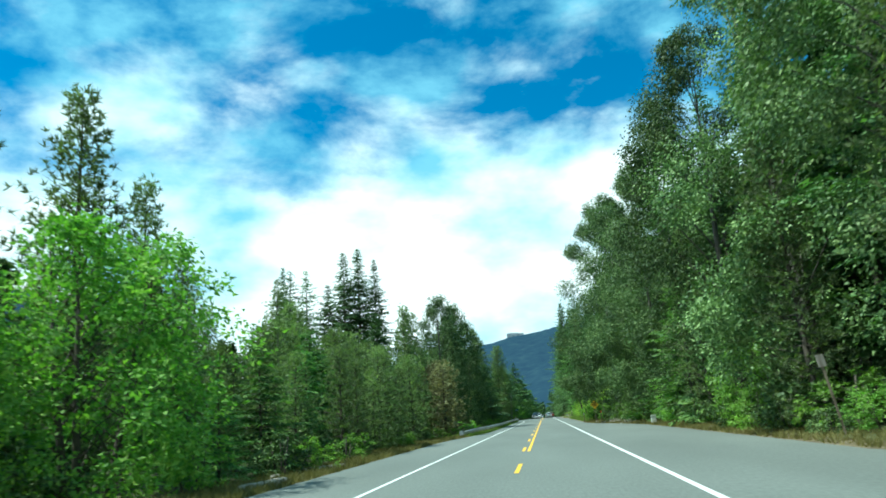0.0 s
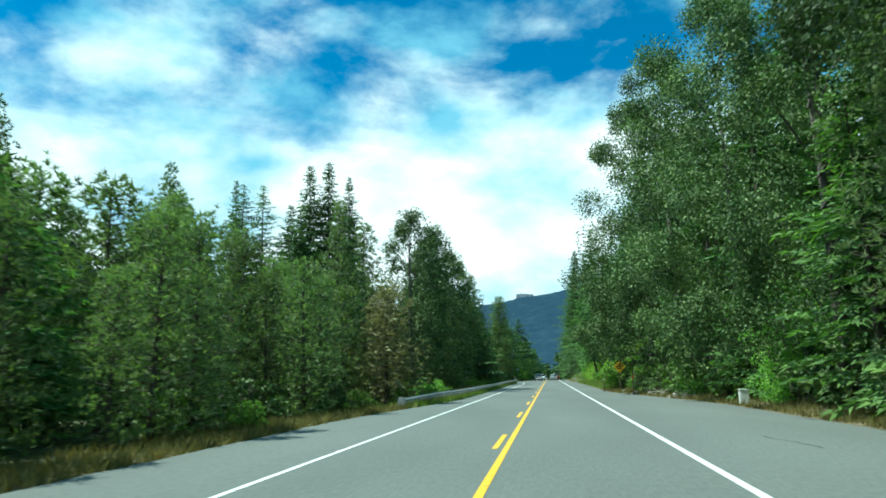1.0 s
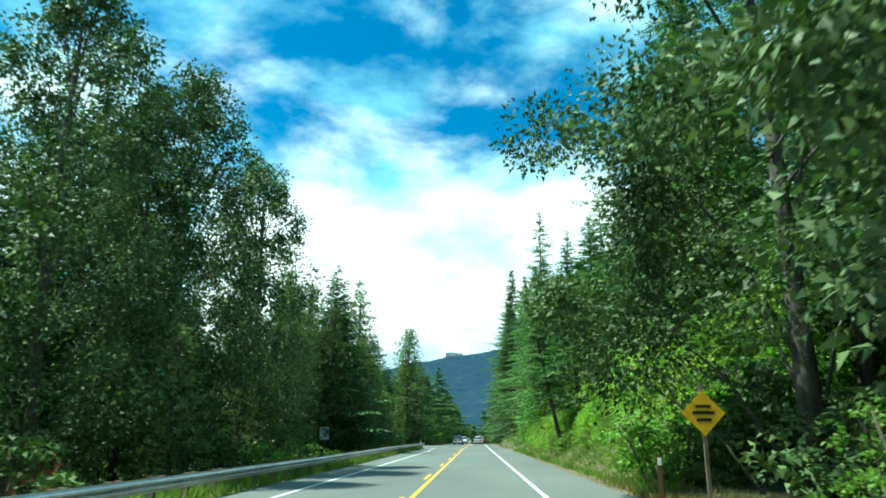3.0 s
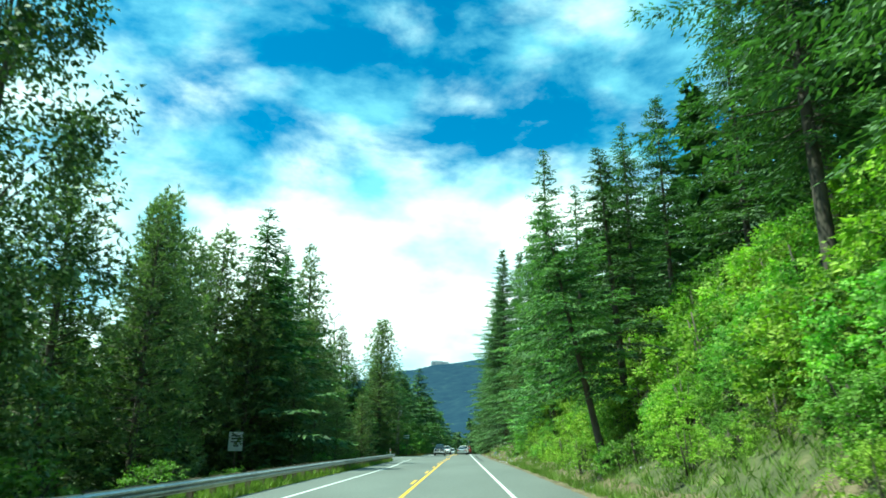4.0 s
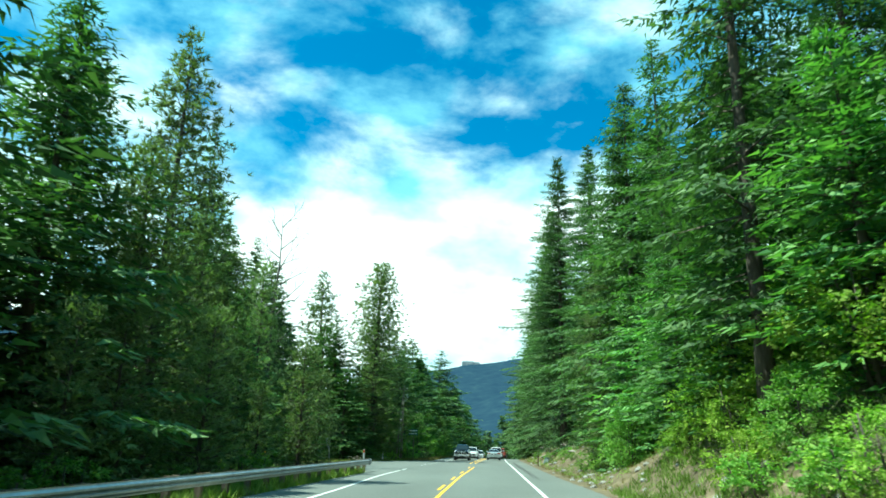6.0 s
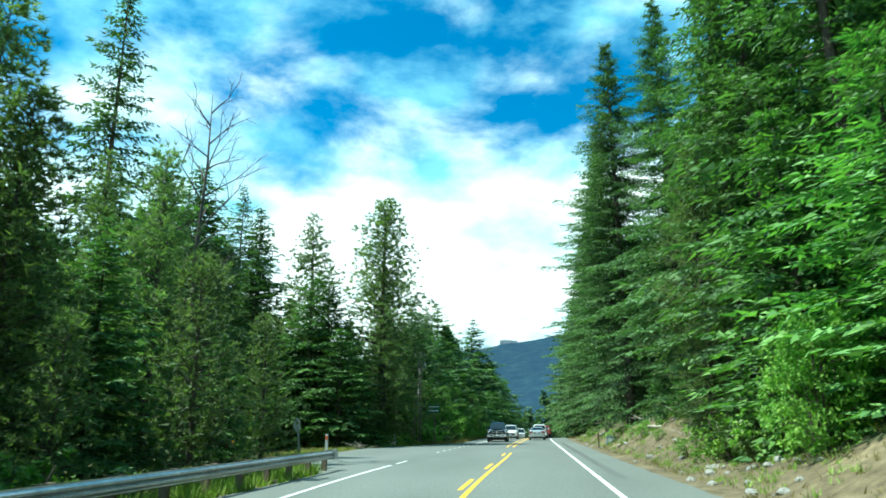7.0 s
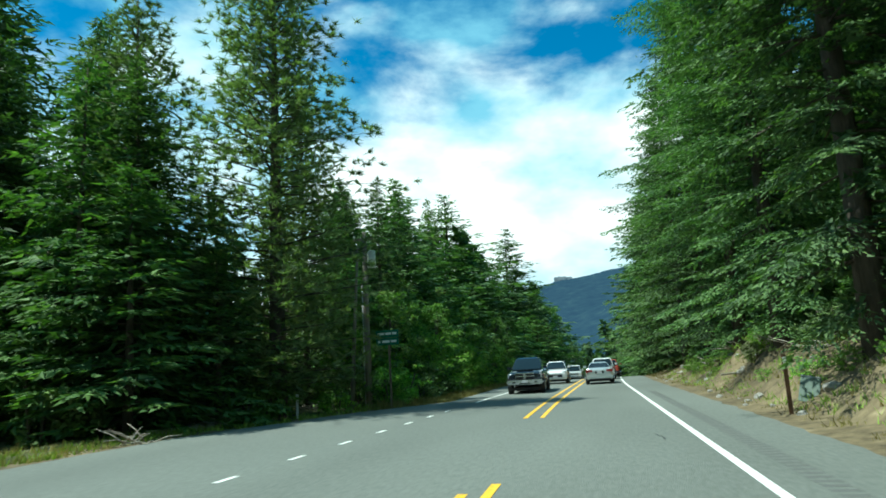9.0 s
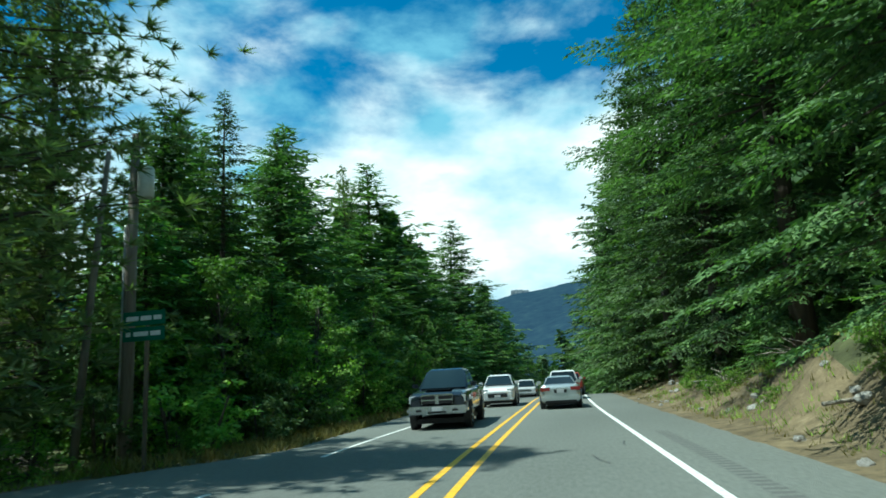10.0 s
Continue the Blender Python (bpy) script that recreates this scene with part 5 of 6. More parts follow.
s = stand("street_sign", -7.3, 212.8, -6, "two small green street name signs with white lettering on a post", "road sign")
sign_post(s, 3.5, 0.045, M_POST, 0.06)
pl = part("panel", flat_poly([(-0.55, 3.17), (0.55, 3.17), (0.55, 3.49), (-0.55, 3.49)], -0.012, -0.004), M_SIGN_GREEN, s)
bars(pl, [(-0.46, -0.14, 3.28, 3.38), (-0.08, 0.20, 3.28, 3.38), (0.26, 0.46, 3.28, 3.38)], M_SIGN_WHITE, -0.013)
pl = part("panel", flat_poly([(-0.55, 2.82), (0.55, 2.82), (0.55, 3.13), (-0.55, 3.13)], -0.012, -0.004), M_SIGN_GREEN, s)
bars(pl, [(-0.46, -0.34, 2.93, 3.03), (-0.26, 0.12, 2.93, 3.03), (0.18, 0.44, 2.93, 3.03)], M_SIGN_WHITE, -0.013)

s = stand("road_sign", 10.7, 25.6, -12, "grey back of a road sign on a tilted post", "road sign")
s.matrix_basis = pose(10.9, 25.6, land(10.9, 25.6), 0, -7, -12)
sign_post(s, 2.75, 0.04, M_POST)
part("panel", flat_poly([(-0.13, 2.32), (0.13, 2.32), (0.13, 2.76), (-0.13, 2.76)], -0.012, -0.004), M_POLE, s)

pole = tagged(new("utility_pole"), "weathered wooden utility pole with crossarm and transformer can", "utility pole")
pole.matrix_basis = pose(-8.85, 214.6, land(-8.85, 214.6))
part("shaft", mesh_of("shaft", *tube([(0, 0, -0.6), (0, 0, 4.5), (0.05, 0, 8.5)], [0.17, 0.145, 0.11], 12), M_POLE, True), None, pole)
part("crossarm", boxm(-0.5, 0.5, -0.2, -0.09, 8.05, 8.16, bevel=0.01), M_POLE, pole)
for x in (-0.44, 0.44):
    part("insulator", mesh_of("insulator", *tube([(x, -0.145, 8.16), (x, -0.145, 8.25), (x, -0.145, 8.32)], [0.03, 0.05, 0.03], 8), M_BEIGE, True), None, pole)
part("transformer", mesh_of("transformer", *tube([(0.36, 0, 6.7), (0.36, 0, 6.73), (0.36, 0, 7.5), (0.36, 0, 7.54)], [0.18, 0.21, 0.21, 0.17], 14), M_BEIGE, True), None, pole, "grey transformer can")
part("conduit", mesh_of("conduit", *tube([(-0.17, -0.05, 0), (-0.15, -0.04, 6.0)], [0.04, 0.04], 8), M_ALU, True), None, pole)
brace = tagged(new("brace_pole"), "thin leaning wooden brace pole beside the utility pole", "utility pole")
brace.matrix_basis = pose(-9.25, 213.2, land(-9.25, 213.2))
part("shaft", mesh_of("shaft", *tube([(0, 0, -0.5), (0.25, 0.1, 4), (0.5, 0.2, 7.6)], [0.10, 0.085, 0.06], 10), M_POLE, True), None, brace)


def delineator(x, y, h, mat, label, cap=None, lean=0):
    d = new("marker_post")
    d.matrix_basis = pose(x, y, land(x, y), 0, lean, 0)
    tagged(d, label, "marker post")
    part("shaft", boxm(-0.05, 0.05, -0.02, 0.02, -0.3, h, bevel=0.008), mat, d)
    if cap:
        part("reflector", boxm(-0.042, 0.042, -0.028, -0.0205, h - 0.22, h - 0.06, bevel=0.002), cap, d)
    return d


delineator(5.75, 89.6, 1.25, M_BROWN_PLASTIC, "dark brown marker post with a white reflector at the shoulder", M_SIGN_WHITE)
delineator(6.25, 201.2, 1.45, M_BROWN_PLASTIC, "rusty brown marker post at the foot of the bank", M_SIGN_WHITE)
delineator(10.3, 69.4, 1.45, M_POST, "weathered grey marker post beside bushes")
delineator(-6.3, 176.3, 1.35, M_SIGN_WHITE, "slim white marker post behind the guardrail end", M_ORANGE)
delineator(-10.2, 209.4, 0.95, M_SIGN_WHITE, "short white marker post beside the trees")
pn = tagged(new("leaning_panel"), "faded grey-green metal panel leaning on the cut bank", "panel")
pn.matrix_basis = pose(7.05, 202.6, land(7.05, 202.6), -28, 12, -18)
part("sheet", boxm(-0.24, 0.24, -0.012, 0.012, -0.05, 0.66, bevel=0.01), M_PANEL, pn)
part("rim", boxm(-0.25, 0.25, -0.03, 0.03, 0.661, 0.70, bevel=0.012), M_ALU, pn, "bare metal rim")
d = delineator(7.1, 79.6, 1.15, M_POST, "grey marker post with an orange cap among weeds")
part("cap", boxm(-0.06, 0.06, -0.035, 0.035, 1.15, 1.42, bevel=0.015), M_ORANGE, d, "orange plastic cap")

b = tagged(new("utility_pedestal"), "pale grey-green utility pedestal standing in grass", "utility box")
b.matrix_basis = pose(9.95, 61.2, land(9.95, 61.2))
part("housing", boxm(-0.2, 0.2, -0.17, 0.17, -0.1, 0.62, bevel=0.025), M_BEIGE, b)
part("lid", boxm(-0.22, 0.22, -0.19, 0.19, 0.622, 0.70, bevel=0.03), M_BEIGE, b)

# red-orange tent in the trees below the guardrail, sized to the camera's view
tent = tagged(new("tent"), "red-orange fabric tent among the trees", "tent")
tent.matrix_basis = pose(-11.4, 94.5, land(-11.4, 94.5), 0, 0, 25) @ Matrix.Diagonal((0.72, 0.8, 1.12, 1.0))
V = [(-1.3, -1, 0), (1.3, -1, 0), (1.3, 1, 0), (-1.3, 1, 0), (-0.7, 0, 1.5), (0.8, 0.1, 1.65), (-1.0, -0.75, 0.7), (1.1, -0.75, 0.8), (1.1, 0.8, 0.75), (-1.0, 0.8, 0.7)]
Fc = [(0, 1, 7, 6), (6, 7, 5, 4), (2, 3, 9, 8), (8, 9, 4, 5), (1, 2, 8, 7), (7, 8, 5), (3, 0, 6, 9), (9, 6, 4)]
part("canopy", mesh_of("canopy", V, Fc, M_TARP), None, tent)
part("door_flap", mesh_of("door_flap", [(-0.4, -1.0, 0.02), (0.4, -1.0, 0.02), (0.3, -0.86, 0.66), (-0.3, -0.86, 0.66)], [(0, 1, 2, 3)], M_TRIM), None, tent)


# ---------------------------------------------------------------- logs, fallen branches, rocks
lay = random.Random(31)
def log(x, y, ln, rad, deg, label, mat=None):
    pts = [(-ln / 2 + ln * i / 4, lay.uniform(-0.08, 0.08), rad * 0.9 + lay.uniform(-0.02, 0.02)) for i in range(5)]
    ob = new("fallen_log", mesh_of("fallen_log", *tube(pts, [rad * lay.uniform(0.8, 1.1) for _ in pts], 9), mat or M_DEADWOOD, True))
    ob.matrix_basis = pose(x, y, land(x, y), 0, 0, deg)
    return tagged(ob, label, "log", "fallen wood by the road")


log(-7.9, 20.8, 2.2, 0.13, 75, "bleached fallen log lying in roadside grass")
log(-8.2, 27.5, 2.6, 0.11, 60, "bleached fallen log lying in roadside grass")
log(-8.8, 24.2, 1.6, 0.09, 100, "bleached fallen log lying in roadside grass")
log(8.9, 73, 2.6, 0.12, 80, "bleached fallen log at the edge of the shoulder")
log(8.6, 78, 2.2, 0.10, 110, "bleached fallen log at the edge of the shoulder")
log(7.2, 196, 2.4, 0.07, 70, "thin dead branch on the bank")
log(7.6, 213.5, 1.9, 0.05, 25, "thin dead branch on the bank")
log(8.2, 221, 2.2, 0.06, 60, "thin dead branch on the bank")
log(8.3, 189, 2.6, 0.07, 100, "thin dead branch on the bank")
log(-12.6, 205, 2.5, 0.12, 60, "pale broken log under the trees")
for x, y in ((8.6, 75.5), (8.4, 79.5), (9.2, 71), (-12.4, 207), (9.0, 195.5), (9.0, 214), (9.4, 187), (8.4, 206), (8.8, 219), (8.6, 226), (8.9, 181.5), (-10.8, 200.5), (-11.5, 214.5)):
    sticks = []
    for _ in range(14):
        a, l2 = lay.uniform(0, 6.28), lay.uniform(0.5, 1.3)
        p0 = Vector((lay.uniform(-0.5, 0.5), lay.uniform(-0.5, 0.5), lay.uniform(0.02, 0.15)))
        p1 = p0 + Vector((math.cos(a) * l2, math.sin(a) * l2, lay.uniform(0.0, 0.5)))
        sticks.append(tube([p0, (p0 + p1) / 2 + Vector((0, 0, 0.06)), p1], [0.02, 0.016, 0.005], 5))
    ob = new("brush_pile", mesh_of("brush_pile", *joined(sticks), M_DEADWOOD, True))
    ob.matrix_basis = pose(x, y, land(x, y) - 0.02)
    tagged(ob, "tangle of bleached dead branches on the ground", "brush pile", kind="stuff")

rock_mesh = []
for i in range(4):
    bm = bmesh.new()
    bmesh.ops.create_icosphere(bm, subdivisions=2, radius=1)
    for v in bm.verts:
        v.co *= 1 + 0.38 * noise.noise(v.co * 1.3 + Vector((i * 7, 0, 0)))
        v.co.z *= 0.65
    me = bpy.data.meshes.new("rock")
    bm.to_mesh(me)
    bm.free()
    me.materials.append(M_ROCK)
    rock_mesh.append(me)
for i in range(165):
    if i < 70:
        y = lay.uniform(112, 178)
        x = right_edge(y) + lay.uniform(0.4, 2.6)
    elif i < 145:
        y = lay.uniform(170, 240)
        x = right_edge(y) + lay.uniform(0.4, 3.6)
    else:
        y = lay.uniform(66, 92)
        x = right_edge(y) + lay.uniform(0.2, 1.2)
    ob = new("rock", rock_mesh[i % 4])
    sz = lay.uniform(0.05, 0.17) * (1.5 if lay.random() < 0.12 else 1)
    ob.matrix_basis = pose(x, y, land(x, y) + 0.02, lay.uniform(-20, 20), lay.uniform(-20, 20), lay.uniform(0, 360))
    ob.scale = (sz, sz, sz)
    tagged(ob, "small pale grey rock on the roadside bank", "rock", "rocks on the bank")

# bare dead tree
snag = tagged(new("dead_tree"), "bare grey dead tree with wide forked branches", "tree")
snag.matrix_basis = pose(-14.4, 180, land(-14.4, 180))
rr = random.Random(3)
stem = [Vector(p) for p in ((0, 0, -0.4), (0.1, 0, 5), (0.0, 0.2, 10), (0.25, 0.1, 14.5), (0.1, 0.3, 18.5))]
part("trunk", mesh_of("trunk", *tube(stem, [0.17, 0.14, 0.11, 0.06, 0.012], 8), M_PALE_BARK, True), None, snag)


def limb(p, way, ln, rad, depth):
    """A crooked branch that forks again and again, as a list of tubes."""
    p1 = p + way * ln * 0.5 + Vector((rr.uniform(-0.06, 0.06), rr.uniform(-0.06, 0.06), 0.03)) * ln
    p2 = p1 + (way + Vector((rr.uniform(-0.25, 0.25), rr.uniform(-0.25, 0.25), rr.uniform(-0.05, 0.3)))).normalized() * ln * 0.5
    out = [tube([p, p1, p2], [rad, rad * 0.75, rad * 0.45], 5, False)]
    if depth:
        for base, k in ((p1, 0.62), (p2, 0.7), (p2, 0.55)):
            turn_to = (way + Vector((rr.uniform(-0.75, 0.75), rr.uniform(-0.75, 0.75), rr.uniform(-0.3, 0.6)))).normalized()
            out += limb(base, turn_to, ln * k, rad * 0.48, depth - 1)
    return out


for i in range(17):
    z = 8.0 + 9.6 * (i + rr.random()) / 17
    a = i * 2.4 + rr.uniform(-0.4, 0.4)
    p0 = stem[2].lerp(stem[3], (z - 10) / 4.5) if z < 14.5 else stem[3].lerp(stem[4], (z - 14.5) / 4)
    way = Vector((math.cos(a), math.sin(a), rr.uniform(0.5, 1.1))).normalized()
    part("branch", mesh_of("branch", *joined(limb(p0, way, rr.uniform(1.5, 2.5) * (1.5 - z / 22), 0.05, 2)), M_PALE_BARK, True), None, snag)

# mailbox and marker post by the side road
mb = tagged(new("mailbox"), "white rural mailbox with a red flag on a wooden post", "mailbox")
mb.matrix_basis = pose(-20.6, 197.2, land(-20.6, 197.2), 0, 0, 25)
part("post", boxm(-0.05, 0.05, -0.05, 0.05, -0.3, 0.9, bevel=0.008), M_POST, mb)
shell = [(-0.13, 0.9), (0.13, 0.9)] + [(0.13 * math.cos(radians(18 * i)), 1.05 + 0.13 * math.sin(radians(18 * i))) for i in range(11)]
part("body", flat_poly(shell, -0.30, 0.30), M_SIGN_WHITE, mb)
part("flag", boxm(0.135, 0.15, -0.16, 0.10, 1.02, 1.20, bevel=0.004), M_RED_PAINT, mb, "red metal flag")
nb = tagged(new("newspaper_box"), "small red newspaper box on a post", "mailbox")
nb.matrix_basis = pose(-19.7, 197.0, land(-19.7, 197.0), 0, 0, 25)
part("post", boxm(-0.04, 0.04, -0.04, 0.04, -0.3, 0.86, bevel=0.008), M_POST, nb)
part("tube", boxm(-0.15, 0.15, -0.22, 0.22, 0.864, 1.10, bevel=0.04), M_RED_PAINT, nb)
d = delineator(-19.9, 198.4, 1.45, M_POST, "marker post with an amber plate beside the side road")
part("plate", boxm(-0.11, 0.11, -0.05, -0.0205, 0.8, 1.5, bevel=0.01), M_AMBER, d, "amber reflective plate")


# ---------------------------------------------------------------- grass and weeds along the shoulders
def grass(name, n, place, height, mat, sd, label, wide=0.018, spread=0.5):
    r = np.random.RandomState(sd)
    P, D, W, L = [], [], [], []
    for _ in range(n):
        x, y = place(r)
        k = r.randint(6, 11)
        base = np.array([x, y, land(x, y) - 0.02]) + np.c_[r.normal(0, 0.09, (k, 2)), np.zeros(k)]
        d = unit(np.c_[r.normal(0, spread, (k, 2)), np.ones(k)])
        P.append(base); D.append(d); L.append(height * r.uniform(0.5, 1.3, k))
        W.append(unit(np.cross(d, r.normal(0, 1, (k, 3)))) * wide * r.uniform(0.7, 1.5, (k, 1)))
    ob = new(name, leaf_mesh(name, np.concatenate(P), np.concatenate(D), np.concatenate(W), np.concatenate(L), mat, 0.0))
    return tagged(ob, label, "grass", kind="stuff")


def on_right(y0, y1, a, b):
    def place(r):
        y = r.uniform(y0, y1)
        return right_edge(y) + a + (b - a) * r.rand() ** 1.4, y
    return place


def on_left(y0, y1, a, b):
    def place(r):
        y = r.uniform(y0, y1)
        return left_edge(y) - a - (b - a) * r.rand() ** 1.4, y
    return place


grass("dry_grass", 2600, on_right(14, 100, 0.3, 2.6), 0.28, M_GRASS, 1, "dry yellow grass along the paved shoulder", 0.012)
grass("bank_grass", 2900, on_right(94, 160, 0.5, 4.2), 0.38, M_GREEN_GRASS, 2, "green and straw-coloured grass on the roadside bank", 0.016)
grass("bank_grass", 750, on_right(164, 240, 1.0, 4.6), 0.24, M_GREEN_GRASS, 12, "tufts of green grass on the cut bank", 0.014)
grass("dry_grass", 1100, on_right(160, 262, 0.6, 5.2), 0.20, M_GRASS, 3, "sparse dry grass on the cut bank", 0.012)
grass("dry_grass", 2600, on_left(14, 64, 0.1, 2.6), 0.34, M_GRASS, 4, "dry yellow grass along the paved shoulder", 0.014)
grass("weeds", 2600, on_left(62, 180, 0.1, 2.4), 0.42, M_GREEN_GRASS, 5, "green weeds under the guardrail", 0.02)
grass("dry_grass", 1800, on_left(212, 275, 0.1, 2.6), 0.38, M_GRASS, 6, "tall straw-coloured grass beside the road", 0.016)
grass("weeds", 650, on_left(178.5, 189.5, 0.1, 1.9), 0.34, M_GREEN_GRASS, 8, "green and yellow weeds round the foot of the stop sign", 0.02)
grass("dry_grass", 500, on_left(181, 200, 0.6, 4.0), 0.24, M_GRASS, 9, "straw-coloured grass at the mouth of the side road", 0.014)
grass("weeds", 350, on_left(183, 214, 0.6, 2.6), 0.25, M_GREEN_GRASS, 7, "low weeds under the trees", 0.02)


# ---------------------------------------------------------------- vehicles
def loft(sections):
    """Skin closed sections (lists of points of equal count) into one hull."""
    bm = bmesh.new()
    rings = [[bm.verts.new(p) for p in s] for s in sections]
    for a, b in zip(rings, rings[1:]):
        for i in range(len(a)):
            j = (i + 1) % len(a)
            bm.faces.new((a[i], a[j], b[j], b[i]))
    bm.faces.new(rings[0][::-1])
    bm.faces.new(rings[-1])
    bmesh.ops.recalc_face_normals(bm, faces=bm.faces)
    return bm


def hull_section(y, w, z0, z1, round_=0.12):
    """A body cross-section: sill, flank, rounded shoulder, deck."""
    m = z0 + (z1 - z0) * 0.55
    half = [(w * 0.86, z0), (w * 0.97, z0 + 0.12), (w, m), (w * 0.985, z1 - round_), (w * 0.94, z1 - round_ * 0.35), (w * 0.82, z1), (w * 0.4, z1 + 0.015)]
    return [(x, y, z) for x, z in half] + [(-x, y, z) for x, z in half[::-1]]


def pane(name, corners, parent, mat, lift=0.008, inset=0.06):
    """A pane just proud of a cabin face given by its four corners."""
    c = [Vector(p) for p in corners]
    n = (c[1] - c[0]).cross(c[3] - c[0]).normalized()
    mid = sum(c, Vector()) / 4
    inner = [p + (mid - p) * inset + n * lift for p in c]
    back = [p - n * (lift + 0.02) for p in inner]
    V = inner + back
    return part(name, mesh_of(name, V, [(0, 1, 2, 3), (7, 6, 5, 4), (0, 4, 5, 1), (1, 5, 6, 2), (2, 6, 7, 3), (3, 7, 4, 0)], mat), None, parent)


def wheel(parent, x, y, r, w):
    side = 1 if x > 0 else -1
    hub = part("wheel", mesh_of("wheel", *tube([(-w / 2, 0, 0), (-w / 2 + 0.03, 0, 0), (w / 2 - 0.03, 0, 0), (w / 2, 0, 0)], [r * 0.92, r, r, r * 0.92], 26), M_TYRE, True), None, parent, "black rubber tyre")
    hub.location = (x, y, r)
    rim = part("rim", mesh_of("rim", *tube([(side * (w / 2 - 0.02), 0, 0), (side * (w / 2 + 0.012), 0, 0), (side * (w / 2 - 0.02), 0, 0)], [r * 0.66, r * 0.62, r * 0.16], 20, False), M_RIM, True), None, hub)
    for i in range(5):
        a = 2 * math.pi * i / 5
        p = part("spoke", mesh_of("spoke", *tube([(side * (w / 2 + 0.006), 0.1 * r * math.cos(a), 0.1 * r * math.sin(a)), (side * (w / 2 + 0.008), 0.6 * r * math.cos(a), 0.6 * r * math.sin(a))], [0.035, 0.045], 6), M_RIM), None, hub)


def vehicle(name, x, y, heading, label, category, paint, deck, cabin, wheels, tread, front=None, rear=None, lower=None):
    """deck: sections (y, half width, z0, z1) from tail to nose; cabin: (y base rear, y roof rear, y roof front, y base front, half base, half roof, z base, z roof)."""
    car = new(name)
    car.matrix_basis = pose(x, y, road_z(y), 0, 0, heading)
    tagged(car, label, category)
    body = part("body", loft([hull_section(*d) for d in deck]), paint, car, smooth=False)
    mod = body.modifiers.new("soft", "BEVEL")
    mod.width, mod.segments, mod.angle_limit = 0.035, 2, radians(25)
    for c in [cabin] if not isinstance(cabin, list) else cabin:
        yb0, yr0, yr1, yb1, wb, wr, zb, zr = c
        base = [(wb, yb0, zb), (-wb, yb0, zb), (-wb, yb1, zb), (wb, yb1, zb)]
        roof = [(wr, yr0, zr), (-wr, yr0, zr), (-wr, yr1, zr), (wr, yr1, zr)]
        bm = bmesh.new()
        lo = [bm.verts.new(Vector(p) - Vector((0, 0, 0.06))) for p in base]
        hi = [bm.verts.new(p) for p in roof]
        crown = [bm.verts.new(Vector(p) * 0.0 + Vector((p[0] * 0.8, p[1] + (0.12 if i < 2 else -0.16), p[2] + 0.045))) for i, p in enumerate(roof)]
        for a, b in ((lo, hi), (hi, crown)):
            for i in range(4):
                j = (i + 1) % 4
                bm.faces.new((a[i], a[j], b[j], b[i]))
        bm.faces.new(crown)
        bmesh.ops.recalc_face_normals(bm, faces=bm.faces)
        cab = part("cabin", bm, paint, car)
        mod = cab.modifiers.new("soft", "BEVEL")
        mod.width, mod.segments = 0.075, 3
        b, r = [Vector(p) for p in base], [Vector(p) for p in roof]
        pane("rear_window", (b[1], b[0], r[0], r[1]), cab, M_CARGLASS, inset=0.10)
        pane("windshield", (b[3], b[2], r[2], r[3]), cab, M_CARGLASS, inset=0.09)
        for s0, s1 in ((0, 3), (2, 1)):
            mb, mr = (b[s0] + b[s1]) / 2, (r[s0] + r[s1]) / 2
            pane("side_window", (b[s0], mb, mr, r[s0]), cab, M_CARGLASS, inset=0.13)
            pane("side_window", (mb, b[s1], r[s1], mr), cab, M_CARGLASS, inset=0.13)
        for sd in (-1, 1):
            mir = part("mirror", boxm(-0.11, 0.11, -0.07, 0.07, -0.075, 0.085, bevel=0.03), paint, car)
            mir.location = (sd * (wb + 0.16), yb1 - 0.42, zb + 0.12)
    rad, wid = tread
    for wy in wheels:
        hw = max(d[1] for d in deck)
        for sd in (-1, 1):
            wheel(car, sd * (hw - wid / 2 + 0.01), wy, rad, wid)
            # black disc on the flank paints in the shaded gap round the wheel
            part("wheel_arch", mesh_of("wheel_arch", *tube([(sd * (hw - 0.2), wy, rad), (sd * (hw + 0.004), wy, rad)], [rad * 1.16, rad * 1.16], 24), M_TRIM), None, car)
    y0, y1 = deck[0][0], deck[-1][0]
    part("underbody", boxm(-deck[2][1] * 0.85, deck[2][1] * 0.85, y0 + 0.35, y1 - 0.45, 0.18, 0.34, bevel=0.04), M_TRIM, car)
    return car


def lamp_box(car, nm, x0, x1, y0, y1, z0, z1, mat, label=""):
    for sd in (-1, 1):
        a, b = sorted((sd * x0, sd * x1))
        part(nm, boxm(a, b, y0, y1, z0, z1, bevel=0.018), mat, car, label)


# silver saloon ahead, seen from behind
c = vehicle("sedan", 2.05, 229.9, 0, "silver four-door saloon car driving away on the road", "car", M_SILVER,
            [(0.0, 0.72, 0.42, 0.92, 0.14), (0.10, 0.85, 0.32, 1.04, 0.14), (0.5, 0.90, 0.24, 1.08, 0.14), (1.2, 0.915, 0.22, 1.03, 0.14), (2.4, 0.915, 0.22, 1.0, 0.14), (3.6, 0.91, 0.22, 0.97, 0.14), (4.35, 0.87, 0.26, 0.84, 0.16), (4.72, 0.72, 0.34, 0.66, 0.12)],
            (0.55, 1.35, 2.75, 3.6, 0.80, 0.58, 1.02, 1.40), (0.95, 3.72), (0.33, 0.22))
lamp_box(c, "tail_lamp", 0.44, 0.88, -0.012, 0.17, 0.79, 0.96, M_REDLAMP, "dark red tail lamp")
